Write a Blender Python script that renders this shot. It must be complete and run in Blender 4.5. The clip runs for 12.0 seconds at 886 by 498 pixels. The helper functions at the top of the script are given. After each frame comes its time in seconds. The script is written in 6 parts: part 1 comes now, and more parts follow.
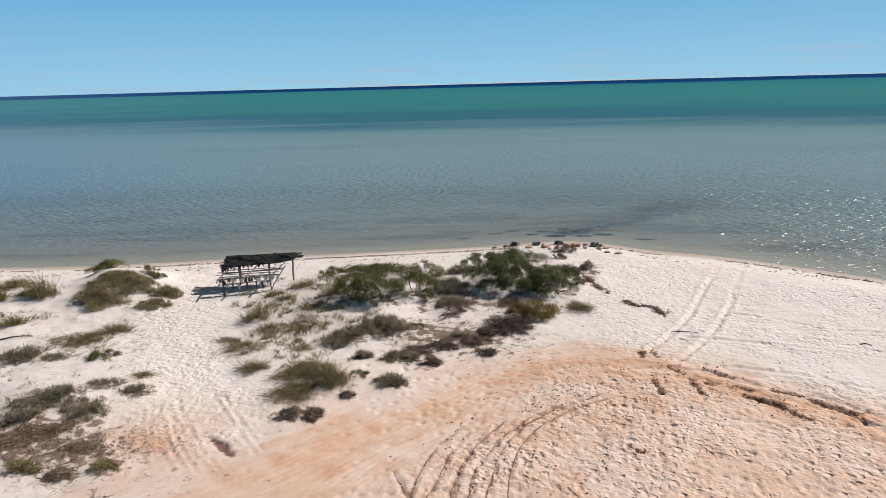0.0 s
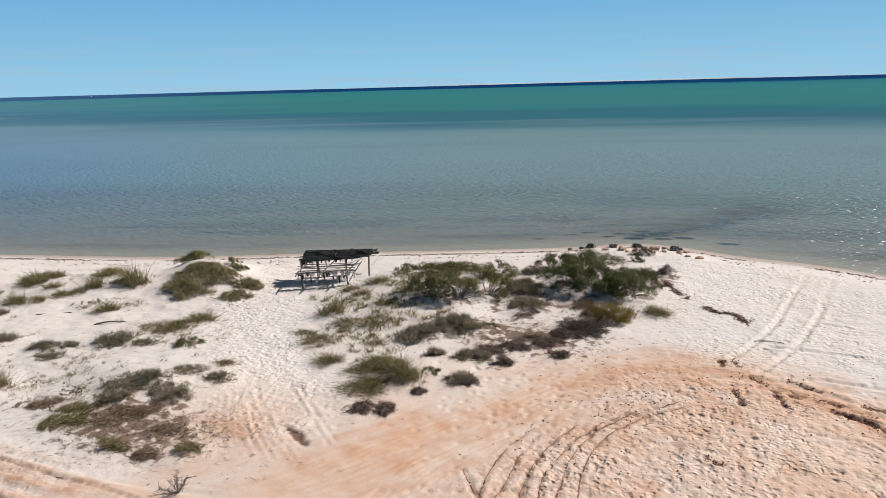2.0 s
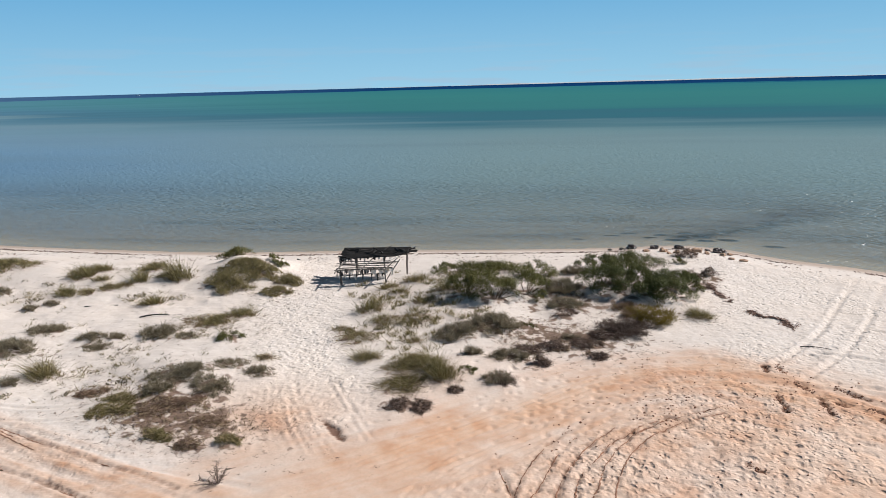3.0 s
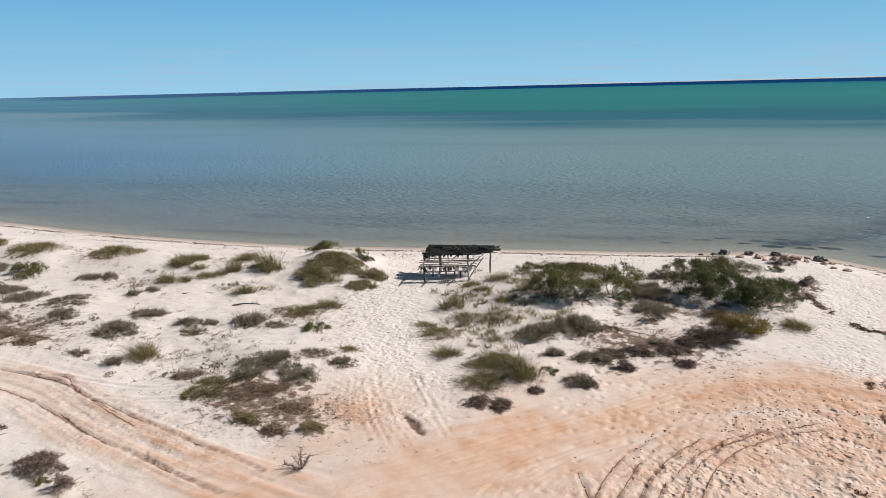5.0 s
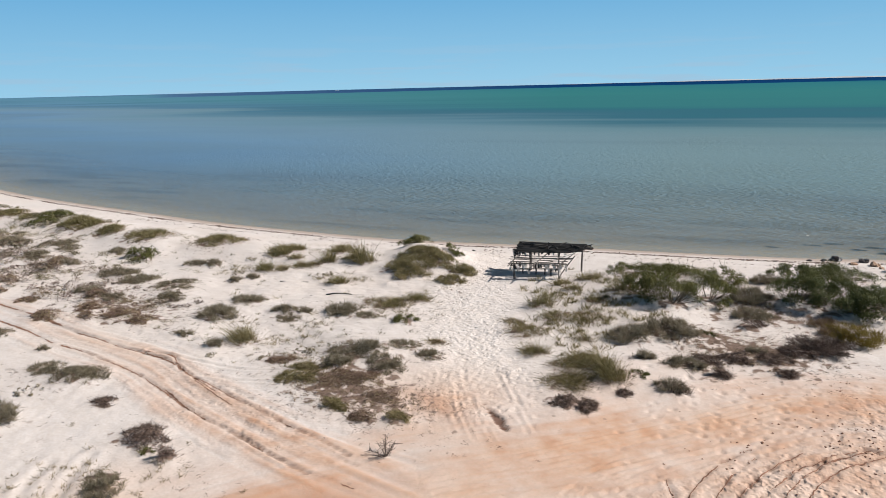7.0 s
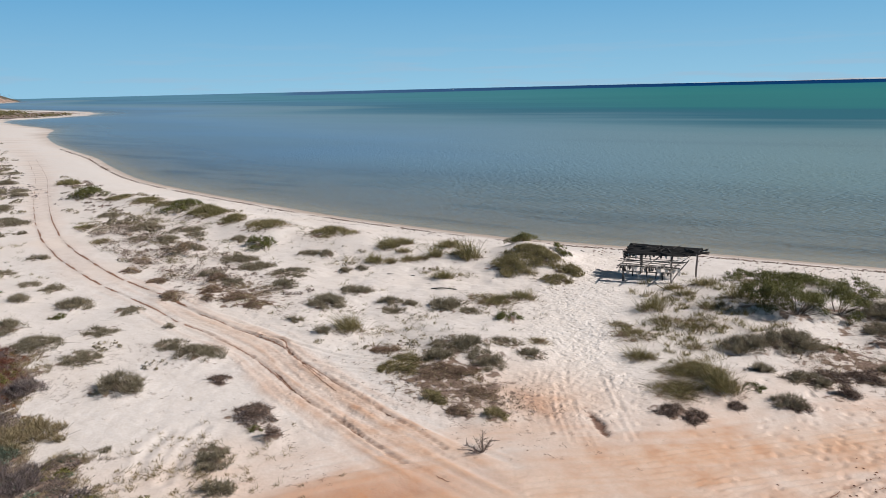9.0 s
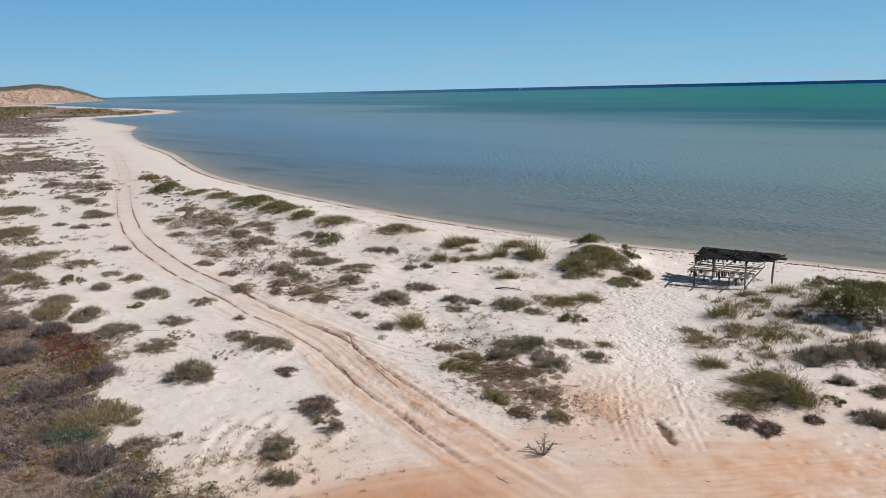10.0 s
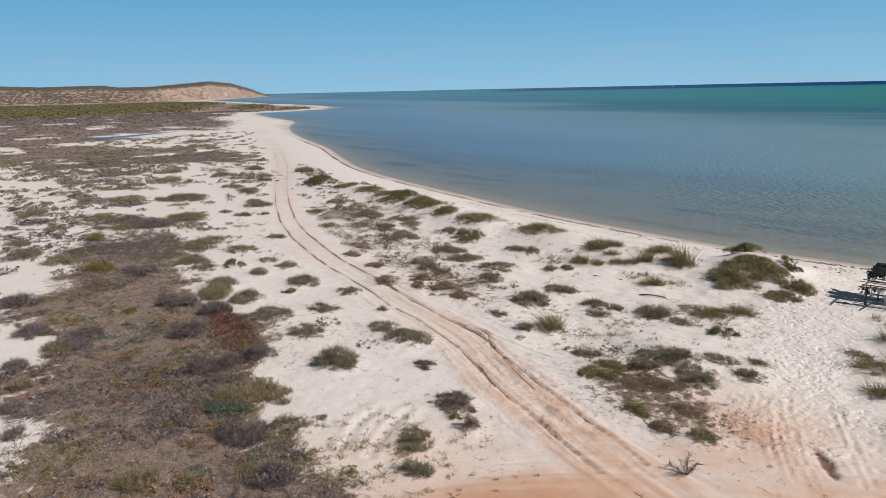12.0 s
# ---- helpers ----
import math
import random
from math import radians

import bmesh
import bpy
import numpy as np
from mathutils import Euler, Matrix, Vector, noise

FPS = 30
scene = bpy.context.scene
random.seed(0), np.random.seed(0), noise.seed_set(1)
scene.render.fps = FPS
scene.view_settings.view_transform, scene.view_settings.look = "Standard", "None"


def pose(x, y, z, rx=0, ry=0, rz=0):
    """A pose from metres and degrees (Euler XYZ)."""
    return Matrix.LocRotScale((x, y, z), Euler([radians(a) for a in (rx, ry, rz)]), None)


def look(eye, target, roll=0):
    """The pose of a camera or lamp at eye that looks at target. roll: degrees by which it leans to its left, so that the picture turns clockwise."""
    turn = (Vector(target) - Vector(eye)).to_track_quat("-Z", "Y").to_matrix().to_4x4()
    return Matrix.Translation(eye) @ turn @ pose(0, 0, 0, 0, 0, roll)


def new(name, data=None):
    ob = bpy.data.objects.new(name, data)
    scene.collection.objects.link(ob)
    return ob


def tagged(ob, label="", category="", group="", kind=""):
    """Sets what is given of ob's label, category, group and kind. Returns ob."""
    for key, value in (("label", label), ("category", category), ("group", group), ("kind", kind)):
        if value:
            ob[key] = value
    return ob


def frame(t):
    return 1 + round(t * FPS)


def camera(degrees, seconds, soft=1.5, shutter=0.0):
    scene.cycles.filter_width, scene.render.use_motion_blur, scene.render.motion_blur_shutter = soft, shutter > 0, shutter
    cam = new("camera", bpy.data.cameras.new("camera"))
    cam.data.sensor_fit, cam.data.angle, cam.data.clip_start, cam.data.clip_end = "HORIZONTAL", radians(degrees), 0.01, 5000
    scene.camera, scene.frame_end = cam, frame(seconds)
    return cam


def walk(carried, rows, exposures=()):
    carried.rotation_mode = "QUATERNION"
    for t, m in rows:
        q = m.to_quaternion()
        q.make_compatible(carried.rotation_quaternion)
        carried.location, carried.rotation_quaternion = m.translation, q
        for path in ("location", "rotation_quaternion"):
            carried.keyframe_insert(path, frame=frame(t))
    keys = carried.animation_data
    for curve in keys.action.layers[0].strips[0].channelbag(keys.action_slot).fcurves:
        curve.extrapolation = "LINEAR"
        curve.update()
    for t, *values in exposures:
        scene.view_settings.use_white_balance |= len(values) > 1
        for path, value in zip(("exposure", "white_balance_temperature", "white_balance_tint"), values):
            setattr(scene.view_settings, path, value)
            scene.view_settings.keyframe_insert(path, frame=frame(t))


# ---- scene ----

# ---------------------------------------------------------------- camera
cam = camera(64.56, 12.0, soft=0.65)
# seconds, x, y, z, pitch, lean, turn
PATH = [
    (0.0, 0.0, 0.0, 11.0, -13.307, 1.548, 0.0),
    (0.5, 0.023, -0.011, 11.017, -13.302, 1.593, 1.491),
    (1.0, 0.025, -0.022, 11.025, -13.3, 1.595, 3.057),
    (1.5, 0.01, -0.026, 11.022, -13.274, 1.566, 4.66),
    (2.0, -0.012, -0.014, 11.007, -13.225, 1.55, 6.218),
    (2.5, -0.022, -0.01, 10.985, -13.21, 1.522, 7.797),
    (3.0, -0.03, -0.001, 10.974, -13.199, 1.528, 9.397),
    (5.0, -0.079, -0.022, 10.938, -13.099, 1.42, 16.327),
    (5.5, -0.078, -0.027, 10.917, -13.109, 1.387, 18.048),
    (6.0, -0.043, -0.025, 10.896, -13.12, 1.399, 20.002),
    (6.5, -0.019, -0.017, 10.869, -13.137, 1.422, 22.0),
    (7.0, -0.01, 0.006, 10.831, -13.11, 1.425, 24.009),
    (9.0, 0.057, 0.165, 10.707, -12.997, 1.383, 33.094),
    (9.5, 0.04, 0.197, 10.686, -12.953, 1.388, 35.737),
    (10.0, 0.008, 0.22, 10.677, -12.933, 1.36, 38.524),
    (10.5, -0.049, 0.242, 10.679, -12.919, 1.314, 41.37),
    (11.0, -0.118, 0.239, 10.674, -12.89, 1.283, 44.249),
    (11.5, -0.167, 0.214, 10.696, -12.879, 1.267, 47.152),
    (12.0, -0.203, 0.179, 10.745, -12.888, 1.25, 50.025),
]
walk(cam, [(t, pose(x, y, z, 90 + p, 0, w) @ pose(0, 0, 0, 0, 0, -r)) for t, x, y, z, p, r, w in PATH], [(0, 0.19, 6400, 10), (7, 0.20, 6350, 10), (9, 0.09, 6300, 10), (12, 0.02, 6280, 10)])

# ---------------------------------------------------------------- sky and sun
SUN_TO = Vector((1.12, 0.5, 1.0)).normalized()
sun = new("sun", bpy.data.lights.new("sun", "SUN"))
sun.data.energy, sun.data.angle, sun.data.color = 5.0, radians(0.53), (1.0, 0.955, 0.90)
sun.matrix_world = look(SUN_TO * 50, (0, 0, 0))
world = bpy.data.worlds.new("sky")
scene.world = world
world.use_nodes = True
wn, wl = world.node_tree.nodes, world.node_tree.links
sky = wn.new("ShaderNodeTexSky")
sky.sky_type, sky.sun_disc = "NISHITA", False
sky.sun_elevation, sky.sun_rotation = math.asin(SUN_TO.z), math.atan2(SUN_TO.x, SUN_TO.y)
sky.altitude, sky.air_density, sky.dust_density, sky.ozone_density = 0, 1.0, 0.0, 4.0
# thin streaks of cloud low over the sea
coord = wn.new("ShaderNodeTexCoord")
stretch = wn.new("ShaderNodeMapping")
stretch.inputs["Scale"].default_value = (7, 7, 95)
streak = wn.new("ShaderNodeTexNoise")
streak.inputs["Scale"].default_value, streak.inputs["Detail"].default_value = 1.0, 5
pick = wn.new("ShaderNodeMapRange")
pick.inputs[1].default_value, pick.inputs[2].default_value, pick.inputs[4].default_value = 0.5, 0.64, 0.55
split = wn.new("ShaderNodeSeparateXYZ")
low = wn.new("ShaderNodeMapRange")
low.inputs[1].default_value, low.inputs[2].default_value, low.inputs[3].default_value, low.inputs[4].default_value = 0.0, 0.075, 1, 0
both = wn.new("ShaderNodeMath")
both.operation = "MULTIPLY"
haze = wn.new("ShaderNodeMix")
haze.data_type = "RGBA"
haze.inputs[7].default_value = (4.3, 5.9, 7.4, 1)
wl.new(coord.outputs["Generated"], stretch.inputs[0])
wl.new(stretch.outputs[0], streak.inputs["Vector"])
wl.new(streak.outputs["Fac"], pick.inputs[0])
wl.new(coord.outputs["Generated"], split.inputs[0])
wl.new(split.outputs["Z"], low.inputs[0])
wl.new(pick.outputs[0], both.inputs[0])
wl.new(low.outputs[0], both.inputs[1])
wl.new(both.outputs[0], haze.inputs[0])
air = wn.new("ShaderNodeValToRGB")
AIR = [(0.0, (0.36, 0.67, 0.88)), (0.2, (0.065, 0.355, 0.71)), (0.36, (0.055, 0.13, 0.235)), (0.6, (0.024, 0.044, 0.076)), (1.0, (0.018, 0.029, 0.048))]
while len(air.color_ramp.elements) < len(AIR):
    air.color_ramp.elements.new(0.5)
for e, (at, col) in zip(air.color_ramp.elements, AIR):
    e.position, e.color = at, (*col, 1)
wl.new(split.outputs["Z"], air.inputs[0])
glow = wn.new("ShaderNodeVectorMath")
glow.operation = "SCALE"
glow.inputs["Scale"].default_value = 10.0
wl.new(air.outputs[0], glow.inputs[0])
veil = wn.new("ShaderNodeMix")
veil.data_type = "RGBA"
high = wn.new("ShaderNodeMapRange")
high.inputs[1].default_value, high.inputs[2].default_value, high.inputs[3].default_value, high.inputs[4].default_value = 0.6, 1.0, 1, 0.95
wl.new(split.outputs["Z"], high.inputs[0])
wl.new(high.outputs[0], veil.inputs[0])
wl.new(sky.outputs[0], veil.inputs[6])
wl.new(glow.outputs[0], veil.inputs[7])
wl.new(veil.outputs[2], haze.inputs[6])
wl.new(haze.outputs[2], wn["Background"].inputs[0])
wn["Background"].inputs[1].default_value = 0.078

# ---------------------------------------------------------------- materials


def shader(name):
    m = bpy.data.materials.new(name)
    m.use_nodes = True
    return m, m.node_tree.nodes, m.node_tree.links, m.node_tree.nodes["Principled BSDF"]


def node(ns, kind, **inputs):
    n = ns.new("ShaderNode" + kind)
    for k, v in inputs.items():
        n.inputs[k.replace("_", " ")].default_value = v
    return n


def mixed(ns, ls, fac, a, b):
    """A mix of two colours; each of the three may be a socket."""
    n = ns.new("ShaderNodeMix")
    n.data_type = "RGBA"
    for i, v in ((0, fac), (6, a), (7, b)):
        if isinstance(v, bpy.types.NodeSocket):
            ls.new(v, n.inputs[i])
        else:
            n.inputs[i].default_value = (*v, 1) if isinstance(v, tuple) else v
    return n.outputs[2]


def span(ns, ls, v, a, b, c=0.0, d=1.0):
    n = ns.new("ShaderNodeMapRange")
    ls.new(v, n.inputs[0])
    for i, q in enumerate((a, b, c, d)):
        n.inputs[i + 1].default_value = q
    return n.outputs[0]


def calc(ns, ls, op, a, b):
    n = ns.new("ShaderNodeMath")
    n.operation = op
    for i, v in enumerate((a, b)):
        if isinstance(v, bpy.types.NodeSocket):
            ls.new(v, n.inputs[i])
        else:
            n.inputs[i].default_value = v
    return n.outputs[0]


def grain(ns, ls, scale, detail=3, where=None, stretch=None):
    c = ns.new("ShaderNodeTexCoord").outputs["Object"] if where is None else where
    if stretch:
        mp = node(ns, "Mapping", Scale=stretch)
        ls.new(c, mp.inputs[0])
        c = mp.outputs[0]
    n = node(ns, "TexNoise", Scale=scale, Detail=detail)
    ls.new(c, n.inputs["Vector"])
    return n.outputs["Fac"]


def attr(ns, name):
    n = ns.new("ShaderNodeAttribute")
    n.attribute_name = name
    return n.outputs["Fac"]


def make_sand():
    m, ns, ls, b = shader("sand")
    fine, mid, wide = grain(ns, ls, 9, 4), grain(ns, ls, 1.3, 3), grain(ns, ls, 0.16, 3)
    white = mixed(ns, ls, span(ns, ls, mid, 0.3, 0.7), (0.72, 0.65, 0.61), (0.665, 0.594, 0.55))
    white = mixed(ns, ls, span(ns, ls, wide, 0.45, 0.7), white, (0.70, 0.612, 0.555))
    earth = mixed(ns, ls, span(ns, ls, mid, 0.35, 0.7), (0.64, 0.40, 0.27), (0.55, 0.305, 0.19))
    earth = mixed(ns, ls, span(ns, ls, wide, 0.5, 0.75), earth, (0.65, 0.45, 0.335))
    o = calc(ns, ls, "ADD", attr(ns, "earth"), calc(ns, ls, "MULTIPLY", span(ns, ls, mid, 0.3, 0.7, -0.15, 0.15), attr(ns, "earth")))
    c = mixed(ns, ls, o, white, earth)
    c = mixed(ns, ls, attr(ns, "red"), c, mixed(ns, ls, span(ns, ls, mid, 0.3, 0.7), (0.40, 0.165, 0.08), (0.53, 0.26, 0.14)))
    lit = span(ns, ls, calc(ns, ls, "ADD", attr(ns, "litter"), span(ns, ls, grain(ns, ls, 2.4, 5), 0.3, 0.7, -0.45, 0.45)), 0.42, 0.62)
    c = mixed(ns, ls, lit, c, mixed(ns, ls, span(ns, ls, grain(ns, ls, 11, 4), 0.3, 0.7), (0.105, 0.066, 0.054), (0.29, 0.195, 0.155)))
    c = mixed(ns, ls, span(ns, ls, fine, 0.32, 0.68, 0.0, 0.25), c, (0.47, 0.36, 0.26))
    # raw earth in the scars; along the ruts this tint also stands in for shade
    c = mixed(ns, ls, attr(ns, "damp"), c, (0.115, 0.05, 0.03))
    wet = attr(ns, "wet")
    c = mixed(ns, ls, wet, c, (0.40, 0.30, 0.24))
    c = mixed(ns, ls, attr(ns, "weed"), c, (0.02, 0.024, 0.022))
    ls.new(c, b.inputs["Base Color"])
    ls.new(span(ns, ls, wet, 0, 1, 0.95, 0.75), b.inputs["Roughness"])
    b.inputs["Specular IOR Level"].default_value = 0.25
    warp = ns.new("ShaderNodeTexCoord").outputs["Object"]
    wob = node(ns, "TexNoise", Scale=2.0, Detail=2.0)
    ls.new(warp, wob.inputs["Vector"])
    addv = ns.new("ShaderNodeVectorMath")
    ls.new(warp, addv.inputs[0])
    less = ns.new("ShaderNodeVectorMath")
    less.operation = "SCALE"
    less.inputs["Scale"].default_value = 0.22
    ls.new(wob.outputs["Color"], less.inputs[0])
    ls.new(less.outputs[0], addv.inputs[1])
    trodden = attr(ns, "trod")

    def pits(scale, near_, far_):
        v = node(ns, "TexVoronoi", Scale=scale, Randomness=1.0)
        ls.new(addv.outputs[0], v.inputs["Vector"])
        return calc(ns, ls, "MULTIPLY", span(ns, ls, v.outputs["Distance"], near_, far_), trodden)

    bu0 = node(ns, "Bump", Strength=1.0, Distance=0.05)
    ls.new(pits(2.9, 0.16, 0.42), bu0.inputs["Height"])
    bu3 = node(ns, "Bump", Strength=1.0, Distance=0.032)
    ls.new(pits(5.6, 0.12, 0.45), bu3.inputs["Height"])
    ls.new(bu0.outputs[0], bu3.inputs["Normal"])
    bu1 = node(ns, "Bump", Strength=0.8, Distance=0.055)
    ls.new(calc(ns, ls, "MULTIPLY", grain(ns, ls, 5.0, 4), span(ns, ls, trodden, 0, 0.6, 0.22, 1.0)), bu1.inputs["Height"])
    ls.new(bu3.outputs[0], bu1.inputs["Normal"])
    bu2 = node(ns, "Bump", Strength=0.5, Distance=0.016)
    ls.new(grain(ns, ls, 13, 5), bu2.inputs["Height"])
    ls.new(bu1.outputs[0], bu2.inputs["Normal"])
    ls.new(bu2.outputs[0], b.inputs["Normal"])
    return m


def make_water():
    """Clear water: over the shallows the bed shows through it, farther out its own colour, with reflected sky painted
    into the far calm shallows; a glossy face with ripples.
    """
    m, ns, ls, b = shader("sea_water")
    ns.remove(b)
    off = attr(ns, "offshore")
    streaks = grain(ns, ls, 1.0, 4, stretch=(0.004, 0.02, 1))
    blotch = grain(ns, ls, 1.0, 4, stretch=(0.012, 0.05, 1))
    o = calc(ns, ls, "ADD", off, calc(ns, ls, "MULTIPLY", span(ns, ls, streaks, 0.3, 0.7, -0.2, 0.2), off))
    ramp = ns.new("ShaderNodeValToRGB")
    stops = [(0.0, (0.25, 0.27, 0.265)), (0.28, (0.225, 0.275, 0.275)), (0.45, (0.185, 0.262, 0.268)), (0.55, (0.165, 0.25, 0.265)),
             (0.585, (0.13, 0.225, 0.245)), (0.615, (0.034, 0.122, 0.16)), (0.645, (0.030, 0.132, 0.165)), (0.68, (0.036, 0.165, 0.175)), (0.76, (0.036, 0.18, 0.18)),
             (0.865, (0.028, 0.165, 0.185)), (0.888, (0.012, 0.12, 0.175)), (0.898, (0.001, 0.034, 0.125)), (1.0, (0.001, 0.028, 0.10))]
    while len(ramp.color_ramp.elements) < len(stops):
        ramp.color_ramp.elements.new(0.5)
    for e, (at, col) in zip(ramp.color_ramp.elements, stops):
        e.position, e.color = at, (*col, 1)
    # log of the metres offshore, 1 m .. 4000 m to 0 .. 1
    lg = calc(ns, ls, "DIVIDE", calc(ns, ls, "LOGARITHM", calc(ns, ls, "MAXIMUM", o, 1.0), math.e), math.log(4000))
    ls.new(span(ns, ls, lg, 0.0, 1.0), ramp.inputs[0])
    body = mixed(ns, ls, calc(ns, ls, "MULTIPLY", span(ns, ls, blotch, 0.5, 0.75), span(ns, ls, lg, 0.2, 0.65, 0.6, 0.0)), ramp.outputs[0], (0.065, 0.085, 0.13))
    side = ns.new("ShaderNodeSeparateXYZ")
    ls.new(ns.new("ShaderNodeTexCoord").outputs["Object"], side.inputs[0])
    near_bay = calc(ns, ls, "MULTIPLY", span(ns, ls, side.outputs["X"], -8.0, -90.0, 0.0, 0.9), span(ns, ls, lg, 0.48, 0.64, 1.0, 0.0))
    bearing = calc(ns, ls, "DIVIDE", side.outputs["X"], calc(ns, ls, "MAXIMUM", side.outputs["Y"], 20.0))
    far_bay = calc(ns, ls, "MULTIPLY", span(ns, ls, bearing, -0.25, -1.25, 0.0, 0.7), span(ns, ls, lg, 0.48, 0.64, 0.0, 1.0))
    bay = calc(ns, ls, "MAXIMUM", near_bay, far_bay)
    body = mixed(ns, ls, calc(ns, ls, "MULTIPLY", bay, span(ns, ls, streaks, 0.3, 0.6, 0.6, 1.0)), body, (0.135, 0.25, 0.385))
    # reflected sky on the far still shallows, mixed into the body colour
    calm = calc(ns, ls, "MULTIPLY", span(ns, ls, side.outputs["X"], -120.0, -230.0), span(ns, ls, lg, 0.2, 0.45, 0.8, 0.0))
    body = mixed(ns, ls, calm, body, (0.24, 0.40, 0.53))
    place = ns.new("ShaderNodeTexCoord").outputs["Object"]

    def ripple(turn, seed_, across, along_):
        mp = node(ns, "Mapping", Rotation=(0, 0, turn), Location=(seed_, 0, 0))
        ls.new(place, mp.inputs[0])
        mp2 = node(ns, "Mapping", Scale=(across, along_, 1))
        ls.new(mp.outputs[0], mp2.inputs[0])
        w = node(ns, "TexNoise", Scale=1.0, Detail=1.0, Distortion=0.5)
        ls.new(mp2.outputs[0], w.inputs["Vector"])
        fold = calc(ns, ls, "ABSOLUTE", calc(ns, ls, "SUBTRACT", w.outputs["Fac"], 0.5), 0)
        return span(ns, ls, fold, 0.0, 0.22, 1.0, 0.0)

    waves = calc(ns, ls, "ADD", ripple(0.45, 0, 0.75, 1.5), ripple(-0.25, 31, 0.9, 1.9))
    waves = calc(ns, ls, "MULTIPLY", waves, span(ns, ls, grain(ns, ls, 0.05, 2), 0.3, 0.65, 0.45, 1.0))
    waves = calc(ns, ls, "MULTIPLY", waves, span(ns, ls, lg, 0.38, 0.64, 1.0, 0.12))
    waves = calc(ns, ls, "MULTIPLY", waves, span(ns, ls, side.outputs["X"], -70.0, -170.0, 1.0, 0.12))
    body = mixed(ns, ls, calc(ns, ls, "MULTIPLY", attr(ns, "weed"), span(ns, ls, grain(ns, ls, 0.35, 4), 0.35, 0.6, 0.1, 0.75)), body, (0.06, 0.075, 0.085))
    bu = node(ns, "Bump", Strength=1.0, Distance=0.10)
    ls.new(waves, bu.inputs["Height"])
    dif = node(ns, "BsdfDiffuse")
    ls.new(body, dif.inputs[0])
    ls.new(bu.outputs[0], dif.inputs["Normal"])
    clear = node(ns, "BsdfTransparent")
    clear.inputs[0].default_value = (0.84, 0.92, 0.91, 1)
    under = ns.new("ShaderNodeMixShader")
    ls.new(span(ns, ls, lg, 0.04, 0.5, 0.04, 0.97), under.inputs[0])
    ls.new(clear.outputs[0], under.inputs[1])
    ls.new(dif.outputs[0], under.inputs[2])
    gl = node(ns, "BsdfGlossy", Roughness=0.26)
    ls.new(bu.outputs[0], gl.inputs["Normal"])
    fr = node(ns, "Fresnel", IOR=1.33)
    ls.new(bu.outputs[0], fr.inputs["Normal"])
    top = ns.new("ShaderNodeMixShader")
    ls.new(calc(ns, ls, "MULTIPLY", calc(ns, ls, "MINIMUM", fr.outputs[0], 0.5), span(ns, ls, lg, 0.42, 0.66, 0.5, 0.06)), top.inputs[0])
    ls.new(under.outputs[0], top.inputs[1])
    ls.new(gl.outputs[0], top.inputs[2])
    ls.new(top.outputs[0], ns["Material Output"].inputs["Surface"])
    return m


def make_leaf(name, a, b_, c_, through_=0.28, rough=0.6, patch=None, clump=5.0):
    m, ns, ls, b = shader(name)
    g = ns.new("ShaderNodeNewGeometry").outputs["Random Per Island"]
    oi = ns.new("ShaderNodeObjectInfo").outputs["Random"]
    col = mixed(ns, ls, span(ns, ls, g, 0, 1), a, b_)
    col = mixed(ns, ls, span(ns, ls, calc(ns, ls, "FRACT", calc(ns, ls, "MULTIPLY", g, 7.3), 0), 0.72, 1.0, 0, 0.8), col, c_)
    col = mixed(ns, ls, span(ns, ls, oi, 0, 1, 0, 0.3), col, c_)
    for pc, sc, lo in patch or ():
        col = mixed(ns, ls, span(ns, ls, grain(ns, ls, sc, 3), lo, lo + 0.1, 0, 0.75), col, pc)
    col = mixed(ns, ls, span(ns, ls, grain(ns, ls, clump, 2), 0.45, 0.7, 0, 0.6), col, tuple(0.6 * q for q in a))
    ls.new(col, b.inputs["Base Color"])
    b.inputs["Roughness"].default_value = rough
    b.inputs["Specular IOR Level"].default_value = 0.15
    tr = node(ns, "BsdfTranslucent")
    ls.new(col, tr.inputs[0])
    mx = ns.new("ShaderNodeMixShader")
    mx.inputs[0].default_value = through_
    ls.new(b.outputs[0], mx.inputs[1])
    ls.new(tr.outputs[0], mx.inputs[2])
    ls.new(mx.outputs[0], ns["Material Output"].inputs["Surface"])
    return m


def make_plain(name, a, b_, scale=6.0, rough=0.85, stretch=None, relief=0.01):
    m, ns, ls, b = shader(name)
    f = grain(ns, ls, scale, 5, stretch=stretch)
    g = grain(ns, ls, scale * 0.21, 3, stretch=stretch)
    col = mixed(ns, ls, span(ns, ls, f, 0.3, 0.7), a, b_)
    dark = tuple(0.55 * v for v in a)
    col = mixed(ns, ls, span(ns, ls, g, 0.5, 0.72), col, dark)
    ls.new(col, b.inputs["Base Color"])
    b.inputs["Roughness"].default_value = rough
    bu = node(ns, "Bump", Strength=0.7, Distance=relief)
    ls.new(f, bu.inputs["Height"])
    ls.new(bu.outputs[0], b.inputs["Normal"])
    return m


